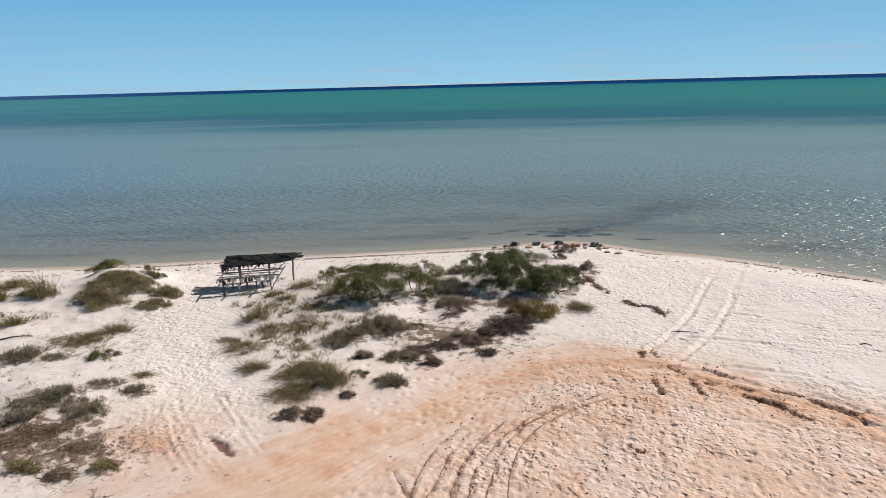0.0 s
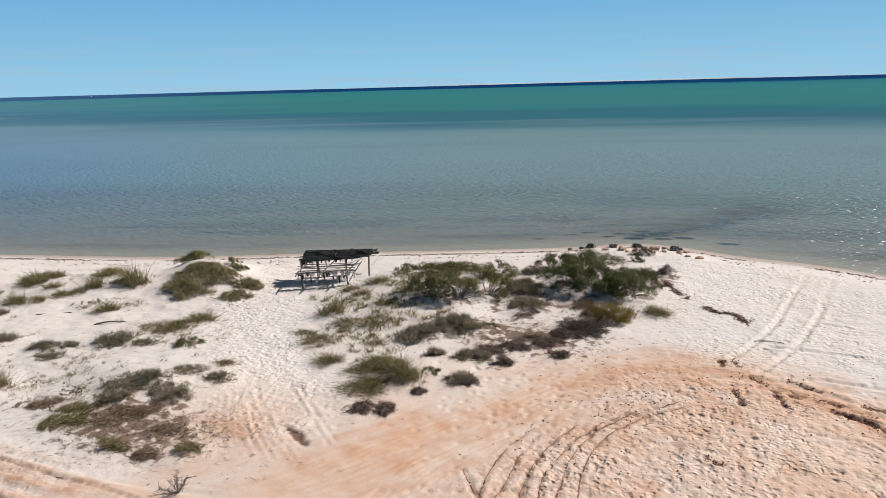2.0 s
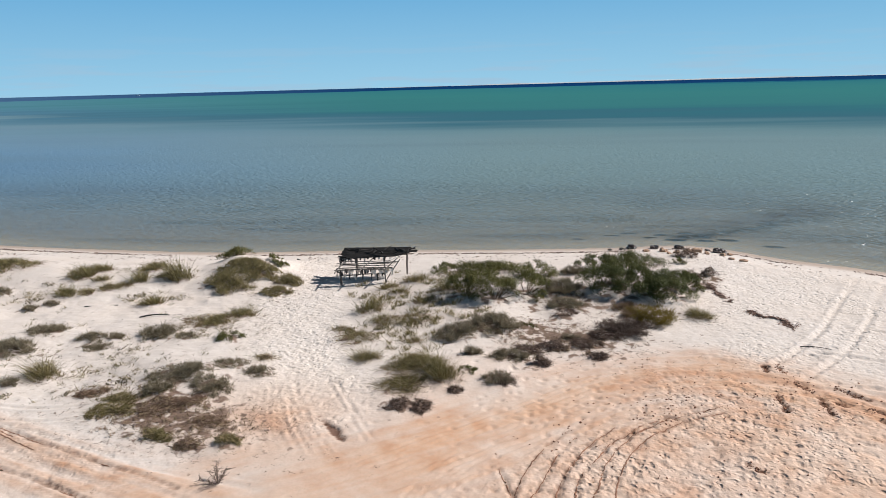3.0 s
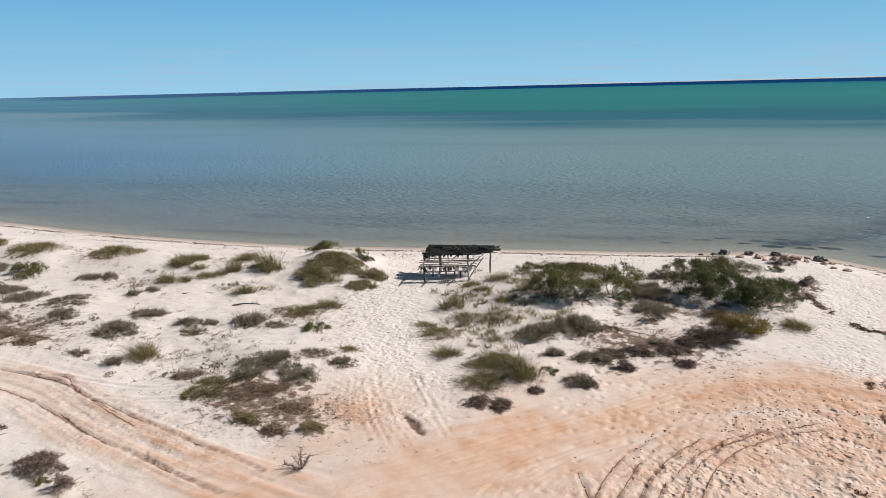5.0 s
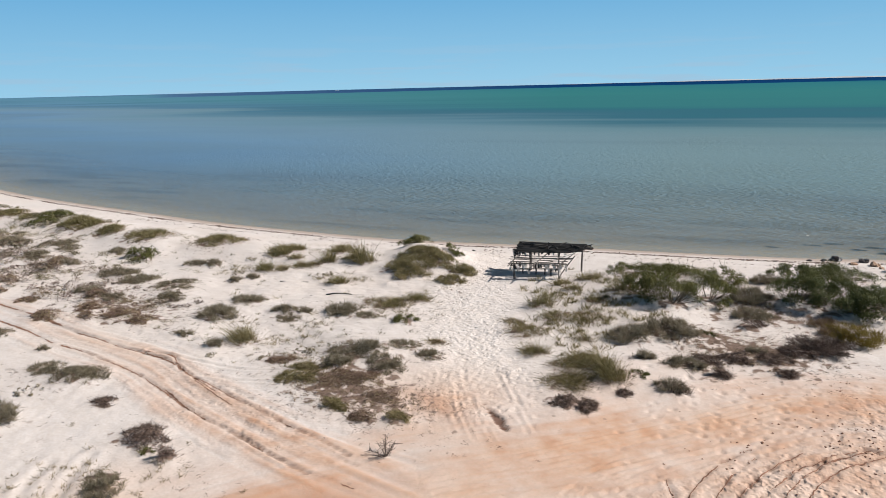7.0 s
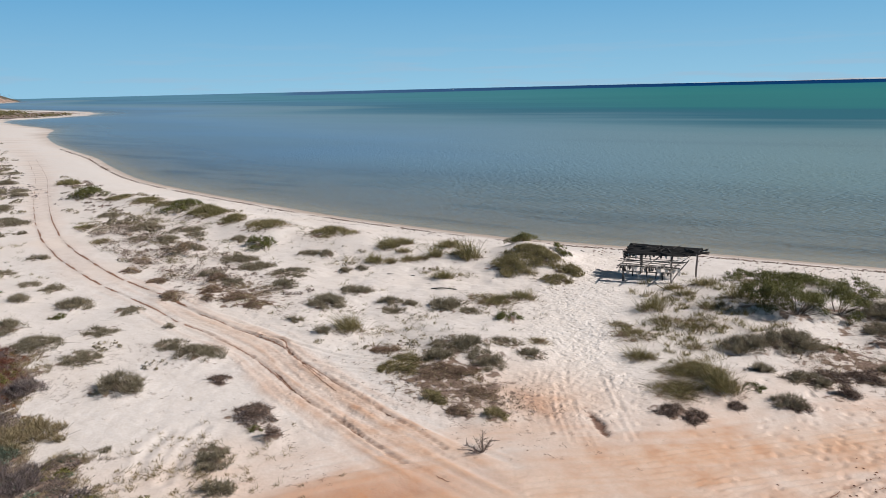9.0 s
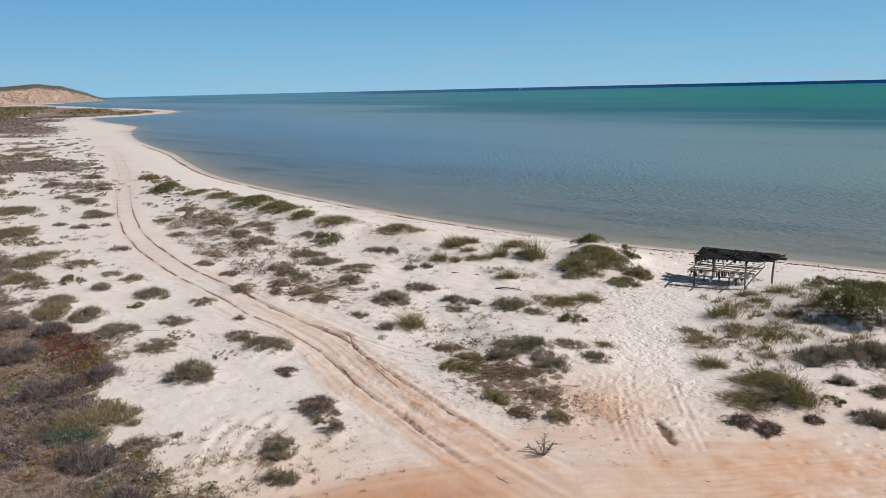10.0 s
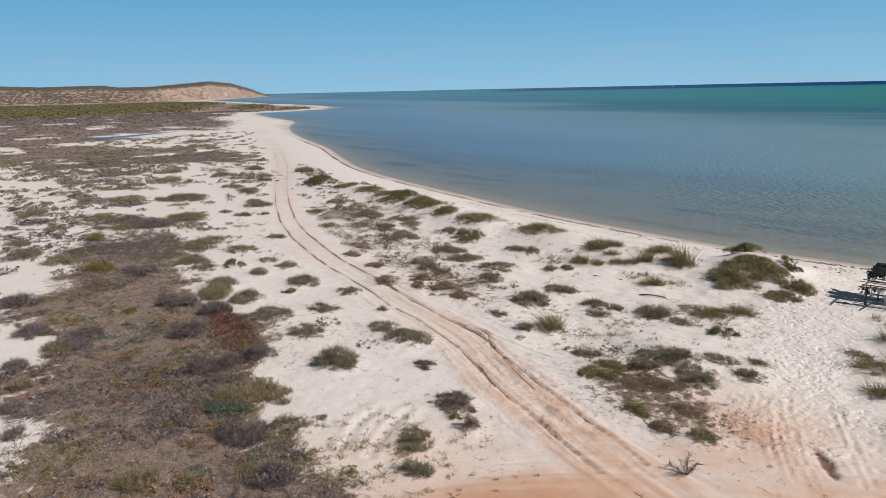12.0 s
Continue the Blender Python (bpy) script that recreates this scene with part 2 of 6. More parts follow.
SAND, WATER = make_sand(), make_water()
LEAF_GREEN = make_leaf("shrub_leaf", (0.05, 0.058, 0.016), (0.165, 0.16, 0.048), (0.27, 0.235, 0.10))
LEAF_DEEP = make_leaf("dark_shrub_leaf", (0.04, 0.054, 0.018), (0.13, 0.14, 0.045), (0.22, 0.205, 0.085))
LEAF_MANGROVE = make_leaf("mangrove_leaf", (0.125, 0.108, 0.05), (0.18, 0.155, 0.07), (0.22, 0.18, 0.10))
LEAF_GREY = make_leaf("grey_leaf", (0.12, 0.098, 0.056), (0.255, 0.21, 0.132), (0.37, 0.305, 0.205))
LEAF_SALT = make_leaf("saltbush_leaf", (0.155, 0.128, 0.082), (0.31, 0.262, 0.18), (0.43, 0.365, 0.265))
LEAF_BROWN = make_leaf("withered_leaf", (0.17, 0.10, 0.076), (0.33, 0.22, 0.165), (0.44, 0.33, 0.25), 0.25)
LEAF_DRY = make_leaf("dry_olive_leaf", (0.19, 0.145, 0.075), (0.33, 0.255, 0.135), (0.45, 0.35, 0.22), 0.25)
LEAF_TWIG = make_leaf("dry_twig", (0.075, 0.05, 0.042), (0.16, 0.112, 0.092), (0.24, 0.18, 0.145), 0.1)
LEAF_GOLD = make_leaf("golden_leaf", (0.22, 0.15, 0.03), (0.30, 0.22, 0.05), (0.14, 0.12, 0.04))
LEAF_MARSH = make_leaf("marsh_leaf", (0.11, 0.076, 0.064), (0.30, 0.22, 0.18), (0.54, 0.45, 0.37), 0.15,
                       patch=(((0.22, 0.155, 0.075), 0.33, 0.57), ((0.10, 0.10, 0.05), 0.47, 0.58), ((0.15, 0.06, 0.045), 0.6, 0.58)))
LEAF_PLUM = make_leaf("plum_twig", (0.075, 0.056, 0.056), (0.21, 0.163, 0.155), (0.35, 0.285, 0.255), 0.15)
BLADE = make_leaf("grass_blade", (0.105, 0.094, 0.038), (0.315, 0.265, 0.115), (0.48, 0.385, 0.22), 0.35)
STEM = make_plain("shrub_stem", (0.13, 0.09, 0.06), (0.22, 0.16, 0.11), 20)
GREYWOOD = make_plain("weathered_wood", (0.09, 0.075, 0.065), (0.18, 0.155, 0.14), 9, stretch=(1, 1, 0.2))
DARKWOOD = make_plain("blackened_wood", (0.012, 0.011, 0.011), (0.035, 0.03, 0.028), 9, stretch=(0.2, 1, 1))
PALE = make_plain("bleached_strip", (0.58, 0.53, 0.48), (0.76, 0.71, 0.66), 12)
DARKCLOTH = make_plain("dark_strip", (0.04, 0.035, 0.035), (0.09, 0.08, 0.075), 12)
ROCK_TAN = make_plain("tan_rock", (0.34, 0.20, 0.125), (0.50, 0.34, 0.235), 3.5, relief=0.04)
ROCK_DARK = make_plain("dark_wet_rock", (0.03, 0.022, 0.022), (0.075, 0.055, 0.05), 4, 0.5, relief=0.05)
# earth of the clods; on the rut ribbons the same brown doubles as shade
RUT_SOIL_SHADE = make_plain("earth_and_rut_shade", (0.20, 0.095, 0.058), (0.34, 0.18, 0.115), 9, 0.95, relief=0.01)
POND = make_plain("pond_water", (0.04, 0.10, 0.22), (0.06, 0.13, 0.26), 0.3, 0.15, relief=0.002)
WRACK = make_leaf("dried_seaweed", (0.11, 0.065, 0.05), (0.21, 0.13, 0.10), (0.30, 0.21, 0.16), 0.0)
BOATPAINT = make_plain("white_boat_paint", (0.75, 0.76, 0.78), (0.82, 0.83, 0.84), 0.3, 0.4)


def make_hill():
    """Red earth with gullies, grown over with scrub in spots and all over the top."""
    m, ns, ls, b = shader("red_escarpment")
    coarse, fine = grain(ns, ls, 0.035, 5), grain(ns, ls, 0.16, 5)
    soil = mixed(ns, ls, span(ns, ls, coarse, 0.3, 0.7), (0.27, 0.17, 0.125), (0.46, 0.33, 0.26))
    grown = span(ns, ls, calc(ns, ls, "ADD", attr(ns, "grown"), span(ns, ls, fine, 0.3, 0.7, -0.5, 0.5)), 0.46, 0.56)
    ls.new(mixed(ns, ls, grown, soil, mixed(ns, ls, fine, (0.05, 0.042, 0.028), (0.13, 0.10, 0.065))), b.inputs["Base Color"])
    b.inputs["Roughness"].default_value = 0.95
    bu = node(ns, "Bump", Strength=0.8, Distance=2.0)
    ls.new(fine, bu.inputs["Height"])
    ls.new(bu.outputs[0], b.inputs["Normal"])
    return m


HILL = make_hill()

# ---------------------------------------------------------------- the lie of the land
SEA = -0.35
SHORE = [(4800, -4300), (600, -560), (120, -58), (60, 2), (40, 22), (30, 32), (24.7, 37.5), (21.5, 40.5), (18.5, 43.2), (13.9, 46.0),
         (11, 48.4), (8.4, 49.4), (4, 48.5), (-1.4, 47.8), (-7.3, 47.3), (-13, 46.9), (-18.5, 46.2), (-25, 45.7), (-32.8, 46.1),
         (-42.1, 47.0), (-53.8, 49.2), (-67, 51.8), (-83, 56), (-104, 64.7), (-122, 73), (-144, 81.3), (-171, 92.2), (-206, 109),
         (-248, 133), (-300, 149), (-368, 178), (-380, 213), (-412, 252), (-524, 300), (-629, 322), (-835, 383), (-1120, 470), (-1795, 905), (-4800, 1500)]
SX = np.array([p[0] for p in SHORE][::-1], float)
SY = np.array([p[1] for p in SHORE][::-1], float)


def hermite(x, X, Y):
    """A smooth curve through the plan's points that does not overshoot."""
    d = np.diff(Y) / np.diff(X)
    m = np.concatenate([[d[0]], np.where(d[1:] * d[:-1] > 0, 2 * d[1:] * d[:-1] / np.where(d[1:] + d[:-1] == 0, 1, d[1:] + d[:-1]), 0), [d[-1]]])
    i = np.clip(np.searchsorted(X, x) - 1, 0, len(X) - 2)
    h = X[i + 1] - X[i]
    t = np.clip((x - X[i]) / h, 0, 1)
    return ((1 + 2 * t) * (1 - t) ** 2 * Y[i] + t * (1 - t) ** 2 * h * m[i] + t * t * (3 - 2 * t) * Y[i + 1] + t * t * (t - 1) * h * m[i + 1])


def sstep(a, b, x):
    t = np.clip((x - a) / (b - a), 0, 1)
    return t * t * (3 - 2 * t)


def hashed(i, j, k):
    v = np.sin(i * 127.1 + j * 311.7 + k * 74.7) * 43758.5453
    return v - np.floor(v)


def vnoise(x, y, k=0):
    """Value noise from 0 to 1."""
    i, j = np.floor(x), np.floor(y)
    u, v = x - i, y - j
    u, v = u * u * (3 - 2 * u), v * v * (3 - 2 * v)
    return (hashed(i, j, k) * (1 - u) + hashed(i + 1, j, k) * u) * (1 - v) + (hashed(i, j + 1, k) * (1 - u) + hashed(i + 1, j + 1, k) * u) * v


def fnoise(x, y, k=0, n=3):
    s = 0
    for o in range(n):
        s = s + vnoise(x * 2 ** o + 17.3 * o, y * 2 ** o - 9.1 * o, k + o) * 0.5 ** (o + 1)
    return s / (1 - 0.5 ** n)


def inland(x, y):
    """Metres from the water's edge, positive on land."""
    x, y = np.asarray(x, float), np.asarray(y, float)
    f = hermite(x, SX, SY)
    g = (hermite(x + 1, SX, SY) - hermite(x - 1, SX, SY)) / 2
    return (f - y) / np.sqrt(1 + np.minimum(g * g, 9))


def bump2(x, y, cx, cy, rx, ry, turn=0):
    c, s = np.cos(turn), np.sin(turn)
    u, v = (x - cx) * c + (y - cy) * s, -(x - cx) * s + (y - cy) * c
    return np.exp(-(u / rx) ** 2 - (v / ry) ** 2)


def land(x, y):
    """The height of the ground without tracks and footprints."""
    x, y = np.asarray(x, float), np.asarray(y, float)
    s = inland(x, y)
    z = np.where(s < 0, SEA + np.maximum(0.05 * s, -3.0), SEA + 0.35 * sstep(-0.5, 5, s))
    on = sstep(1.5, 6, s)
    z = z + on * 0.16 * (fnoise(x / 7, y / 7, 3) - 0.5) * sstep(400, 60, np.hypot(x, y))
    dune = np.exp(-((s - 8.5) / 3.2) ** 2) * sstep(-13, -20, x) * sstep(-110, -60, x)
    z = z + dune * (0.15 + 0.75 * fnoise(x / 5, y / 5, 8))
    z = z + on * (0.65 * bump2(x, y, -18.2, 39.4, 2.5, 2.3) + 0.7 * bump2(x, y, -5.4, 34.5, 3.4, 4.2) + 0.45 * bump2(x, y, 2.5, 37.5, 7, 4.5)
                  + 0.3 * bump2(x, y, -14.0, 24.5, 3.0, 2.2) + 0.25 * bump2(x, y, -3.8, 25.6, 2.4, 1.6))
    z = z + on * 0.34 * (fnoise(x / 3.6, y / 3.6, 5) - 0.5) * sstep(-13, -18, x) * sstep(-75, -50, x) * sstep(19, 24, y + 0.12 * (x + 20))
    z = z - 0.12 * bump2(x, y, -202, 58.5, 20, 9, 2.05)
    return z

# ---------------------------------------------------------------- where the plants stand: x, y, radius, height
GREEN_A = [
    (-36.9, 33.4, 1.13, 0.82), (-14.4, 27.8, 0.58, 0.37), (-16.5, 14.2, 0.22, 0.18), (-1.3, 30.6, 0.36, 0.12), (-3.3, 25.0, 0.33, 0.17), (7.2, 35.7, 0.36, 0.31),
    (7.3, 42.5, 0.43, 0.39), (-19.7, 39.7, 1.08, 0.74), (-16.6, 39.0, 0.59, 0.62), (-4.5, 33.2, 1.0, 1.43), (-3.0, 33.1, 1.1, 1.6), (-1.5, 34.4, 1.08, 1.56),
    (-5.0, 37.9, 1.5, 0.67), (-3.0, 39.1, 1.54, 0.62), (-1.0, 37.7, 0.93, 0.85), (2.4, 35.6, 1.32, 1.79), (3.6, 35.1, 1.31, 2.07), (4.8, 34.7, 1.3, 1.63),
    (5.5, 34.4, 1.1, 0.95), (2.2, 39.0, 1.15, 1.02), (4.4, 40.9, 1.74, 0.9), (6.3, 35.7, 0.78, 1.04), (-6.6, 40.4, 0.61, 0.44), (-71.0, 41.5, 1.78, 1.18),
]
GREEN_B = [
    (-53.4, 39.9, 1.82, 0.74), (-41.6, 17.7, 0.67, 0.49), (-34.2, 17.5, 0.42, 0.19),
]
GREEN = GREEN_A + GREEN_B
GREY_A = [
    (-35.2, 30.0, 1.06, 0.55), (-32.7, 29.2, 1.08, 0.56), (-29.6, 29.0, 1.3, 0.17), (-33.9, 26.7, 0.78, 0.42), (-28.1, 27.1, 0.84, 0.35), (-31.5, 26.2, 0.68, 0.34),
    (-44.3, 33.9, 0.91, 0.25), (-40.0, 30.4, 0.66, 0.42), (-39.6, 33.9, 0.68, 0.44), (-23.6, 25.5, 1.04, 0.75), (-23.6, 28.1, 0.97, 0.35), (-20.9, 27.4, 0.61, 0.43),
    (-19.8, 27.5, 0.43, 0.37), (-20.1, 26.5, 0.67, 0.1), (-18.0, 28.1, 0.89, 0.67), (-16.5, 27.9, 0.55, 0.1), (-20.9, 22.2, 0.39, 0.38), (-23.2, 22.9, 0.39, 0.28),
    (-14.5, 22.0, 0.55, 0.51), (-14.5, 23.3, 1.05, 0.3), (-13.7, 23.5, 0.58, 0.37), (-12.6, 22.6, 0.8, 0.41), (-12.8, 24.5, 0.66, 0.14), (-11.4, 24.1, 0.57, 0.26),
]
GREY_B = [
    (-23.6, 17.7, 1.05, 0.27), (-16.6, 12.6, 0.52, 0.18), (0.2, 34.9, 1.04, 1.43), (0.5, 33.1, 0.88, 0.52), (0.9, 38.4, 0.63, 0.65), (-4.3, 29.0, 0.89, 0.76),
    (-2.8, 29.9, 1.16, 0.88), (-3.4, 26.8, 0.44, 0.49), (-1.9, 26.6, 0.75, 0.52), (0.6, 29.2, 0.4, 0.3), (-2.1, 24.5, 0.56, 0.41), (-27.2, 31.1, 0.48, 0.41),
    (-26.5, 31.9, 0.41, 0.33), (-32.2, 33.3, 0.68, 0.39), (-30.9, 33.6, 0.53, 0.43), (-93.2, 43.7, 1.49, 1.14), (-80.6, 39.1, 0.87, 0.89), (-90.3, 37.8, 1.57, 0.89),
    (-77.7, 33.5, 1.36, 0.61), (-99.1, 34.6, 1.27, 0.69), (-72.1, 33.0, 1.28, 0.69), (-63.0, 29.6, 1.4, 0.7), (-59.1, 26.4, 0.84, 0.47), (-58.5, 28.0, 0.53, 0.32),
]
GREY_C = [
    (-60.3, 21.7, 1.55, 1.04), (-72.6, 26.6, 2.17, 0.75), (-73.4, 12.3, 1.62, 0.8), (-48.0, 23.9, 0.7, 0.45), (-48.3, 18.1, 1.05, 0.42), (-46.0, 20.0, 1.22, 0.26),
    (-38.8, 18.0, 0.63, 0.53), (-35.1, 19.0, 0.99, 0.63), (-34.2, 15.1, 0.93, 0.77), (-30.7, 14.7, 1.08, 0.47), (-27.5, 14.8, 0.94, 0.27), (-23.2, 13.8, 0.88, 0.96),
    (-23.6, 17.7, 0.8, 0.31), (-27.8, 19.3, 0.29, 0.25), (-30.1, 17.2, 0.87, 0.15), (-31.7, 19.9, 0.78, 0.15), (-25.5, 17.7, 0.78, 0.22), (-26.8, 12.3, 0.3, 0.24),
    (-19.5, 10.9, 0.2, 0.1), (-15.9, 12.1, 0.54, 0.47), (-14.7, 11.2, 0.48, 0.45), (-50.5, 33.8, 1.47, 0.48), (-44.7, 31.5, 1.11, 0.55), (-58.6, 35.8, 1.0, 0.6),
]
GREY_D = [
    (-47.3, 31.1, 0.92, 0.25), (-37.8, 15.3, 1.01, 0.58), (-44.4, 16.4, 1.0, 0.35), (-50.6, 19.9, 1.06, 0.28), (-50.8, 16.9, 0.87, 0.32), (-84.4, 18.8, 1.11, 0.53),
    (-64.6, 12.2, 1.06, 0.22), (-59.5, 8.7, 1.07, 0.56), (-54.9, 8.4, 1.26, 0.89), (-62.1, 15.2, 0.73, 0.22), (-42.4, 16.2, 0.82, 0.3), (-39.6, 20.2, 0.8, 0.21),
    (-41.6, 20.0, 0.68, 0.19), (-36.9, 14.7, 0.72, 0.44), (-46.4, 34.5, 1.17, 0.33), (-84.2, 40.9, 0.98, 0.63), (-73.7, 33.7, 1.3, 0.46), (-65.6, 30.5, 0.87, 0.45),
    (-62.0, 26.0, 0.65, 0.32),
]
GREY = GREY_A + GREY_B + GREY_C + GREY_D
GRASS_A = [
    (-48.3, 38.2, 1.98, 0.8), (-40.0, 37.2, 1.84, 0.74), (-34.0, 37.8, 1.88, 0.53), (-44.3, 37.8, 0.66, 0.44), (-16.4, 30.1, 1.25, 0.24), (-15.3, 31.1, 0.58, 0.39),
    (-20.1, 23.1, 0.65, 0.77), (-27.8, 36.2, 0.67, 0.96), (-26.0, 35.5, 0.29, 0.44), (-26.6, 33.5, 0.53, 0.57), (-25.7, 33.7, 0.35, 0.25), (-24.8, 34.4, 0.39, 0.35),
    (-24.1, 34.8, 0.32, 0.23), (-23.6, 35.6, 0.46, 0.73), (-23.7, 37.7, 0.87, 0.5), (-21.5, 36.2, 0.69, 1.15), (-22.3, 36.2, 0.42, 0.38), (-21.1, 32.5, 0.52, 0.56),
    (-18.0, 35.4, 1.37, 1.23), (-16.9, 37.0, 1.07, 1.18), (-15.1, 36.6, 0.72, 1.19), (-15.1, 34.9, 0.76, 0.62), (-18.2, 37.3, 1.15, 0.7), (-5.6, 25.5, 1.03, 0.24),
]
GRASS_B = [
    (-4.2, 24.6, 0.65, 0.75), (-5.6, 23.7, 0.85, 0.2), (-9.0, 32.1, 0.84, 0.73), (-8.2, 34.5, 0.44, 0.46), (-7.8, 36.7, 0.59, 0.57), (-8.9, 35.9, 0.46, 0.42),
    (-7.7, 26.2, 0.52, 0.51), (-8.7, 28.5, 0.96, 0.19), (-9.6, 29.5, 0.42, 0.27), (-6.7, 30.7, 0.9, 0.2), (-6.1, 28.3, 0.37, 0.12), (-5.6, 33.7, 0.62, 0.66),
    (-7.9, 30.4, 0.58, 0.37), (-6.5, 32.4, 0.66, 0.38), (6.5, 32.4, 0.61, 0.4), (-15.4, 20.5, 0.88, 0.24), (-13.2, 19.0, 0.61, 0.33), (-12.5, 19.0, 0.36, 0.1),
    (-10.3, 18.9, 0.58, 0.25), (-11.8, 25.6, 0.27, 0.24), (-15.6, 21.5, 0.6, 0.16), (-83.7, 46.5, 1.54, 1.19), (-65.8, 41.4, 1.56, 0.25), (-60.9, 41.3, 1.77, 0.23),
]
GRASS_C = [
    (-48.6, 38.7, 1.6, 0.69), (-44.1, 37.2, 1.03, 0.54), (-56.7, 40.1, 1.12, 0.48), (-27.6, 37.6, 0.76, 0.43), (-56.1, 32.0, 0.78, 0.38), (-49.5, 29.3, 0.7, 0.23),
]
GRASS = GRASS_A + GRASS_B + GRASS_C
BROWN_A = [
    (-17.2, 22.0, 0.62, 0.14), (-11.4, 18.7, 0.51, 0.13), (-17.3, 14.9, 0.84, 0.31), (-15.6, 14.1, 0.38, 1.04), (-20.7, 16.3, 0.5, 0.12), (-5.0, 22.2, 0.85, 0.15),
    (-0.6, 26.1, 0.59, 0.34), (7.0, 37.0, 1.12, 0.97), (0.4, 32.0, 0.65, 0.25), (1.2, 28.4, 0.77, 0.21), (2.1, 29.5, 0.7, 0.22), (-0.1, 28.0, 0.72, 0.18),
    (-1.1, 27.6, 0.61, 0.22), (1.6, 27.2, 0.56, 0.13), (-1.9, 24.4, 0.47, 0.12), (-3.6, 23.5, 0.29, 0.1), (-13.8, 21.0, 0.87, 0.12), (-12.6, 21.3, 0.76, 0.12),
    (-11.5, 20.2, 0.62, 0.1), (-28.4, 23.9, 1.38, 0.18), (-26.7, 23.6, 0.74, 0.13), (-30.1, 23.2, 0.82, 0.11), (-31.3, 24.7, 0.46, 0.19),
]
BROWN_B = [
    (-40.9, 30.1, 1.32, 0.92), (-31.0, 24.3, 0.72, 0.3), (-40.9, 26.8, 0.8, 0.19), (-31.8, 22.6, 0.9, 0.23), (-32.6, 26.2, 0.69, 0.28), (-39.1, 24.9, 0.61, 0.22),
    (-35.7, 24.4, 0.78, 0.13), (8.4, 39.2, 0.56, 0.66), (8.0, 44.7, 0.86, 0.54),
]
BROWN = BROWN_A + BROWN_B
TWIG_A = [
    (3.0, 30.3, 1.4, 0.47), (-9.6, 16.9, 0.53, 0.57),
]
TWIG = TWIG_A
GOLD_A = [
    (4.3, 31.8, 1.02, 0.77), (3.6, 32.6, 0.82, 0.42), (-57.5, 13.6, 0.81, 0.61), (-46.9, 11.0, 0.9, 0.66), (-36.5, 9.8, 0.41, 0.26),
]
GOLD = GOLD_A
PLUM_A = [
    (-26.5, 9.6, 0.72, 0.62), (-31.1, 10.8, 0.82, 0.97), (-36.5, 11.8, 0.79, 0.74), (-20.3, 8.5, 0.86, 0.51), (-35.8, 12.4, 0.62, 0.58), (-26.2, 11.9, 0.73, 0.58),
    (-33.2, 6.2, 0.98, 0.41), (-36.3, 5.4, 0.91, 0.46), (-34.2, 7.1, 0.87, 0.49), (-42.1, 6.0, 1.04, 0.64), (-44.3, 12.8, 1.12, 0.63), (-63.5, 17.9, 2.11, 0.9),
    (-60.1, 19.2, 1.77, 0.69), (-33.4, 13.0, 0.74, 0.68), (-17.3, 7.9, 0.69, 0.35), (-26.2, 10.5, 0.6, 0.51), (-31.9, 4.0, 0.54, 0.48), (-27.4, 3.1, 0.47, 0.35),
    (-25.2, 2.8, 0.44, 0.27),
]
PLUM = PLUM_A
OLIVE_A = [
    (-22.8, 9.4, 0.95, 0.55), (-36.1, 14.2, 1.11, 0.98), (-19.6, 5.0, 0.63, 0.44), (-18.5, 6.0, 0.44, 0.33), (-17.7, 7.6, 0.61, 0.22), (-22.0, 10.7, 0.53, 0.39),
    (-23.0, 10.6, 0.65, 0.3), (-32.9, 5.7, 0.69, 0.39), (-29.3, 3.8, 0.42, 0.41), (-60.8, 16.4, 1.02, 0.53), (-51.5, 9.8, 1.06, 0.62), (-60.9, 21.8, 1.81, 1.13),
    (-73.2, 25.3, 1.86, 0.59), (-90.6, 30.8, 1.91, 0.68), (-76.8, 21.9, 1.92, 0.61), (-66.5, 16.4, 1.65, 0.6), (-49.5, 18.8, 1.07, 0.55), (-44.9, 16.2, 0.97, 0.47),
]
OLIVE = OLIVE_A

# ---------------------------------------------------------------- meshes from arrays


def mesh_of(name, verts, faces, material, smooth=False):
    """A mesh from an array of places and a list of arrays of corners (all faces of an array have as many corners)."""
    me = bpy.data.meshes.new(name)
    verts = np.asarray(verts, np.float32)
    faces = [np.asarray(f, np.int32) for f in faces if len(f)]
    me.vertices.add(len(verts))
    me.vertices.foreach_set("co", verts.ravel())
    loops = np.concatenate([f.ravel() for f in faces])
    sizes = np.concatenate([np.full(len(f), f.shape[1], np.int32) for f in faces])
    starts = np.concatenate([[0], np.cumsum(sizes)[:-1]]).astype(np.int32)
    me.loops.add(len(loops))
    me.loops.foreach_set("vertex_index", loops)
    me.polygons.add(len(sizes))
    me.polygons.foreach_set("loop_start", starts)
    me.polygons.foreach_set("loop_total", sizes)
    if smooth:
        me.polygons.foreach_set("use_smooth", np.ones(len(sizes), bool))
    me.update(calc_edges=True)
    me.materials.append(material)
    return me


def joined(pieces):
    """Several (verts, quads, triangles) as one."""
    V, Q, T, n = [], [], [], 0
    for v, q, t in pieces:
        V.append(v)
        if len(q):
            Q.append(np.asarray(q) + n)
        if len(t):
            T.append(np.asarray(t) + n)
        n += len(v)
    return np.concatenate(V), [np.concatenate(Q) if Q else np.zeros((0, 4)), np.concatenate(T) if T else np.zeros((0, 3))]


def spread(a, b, first, grow):
    """Steps from a to b that begin with the width first and grow."""
    out, at, st = [], a, first
    while abs(at - b) > st:
        at += math.copysign(st, b - a)
        out.append(at)
        st *= grow
    return out + [b]


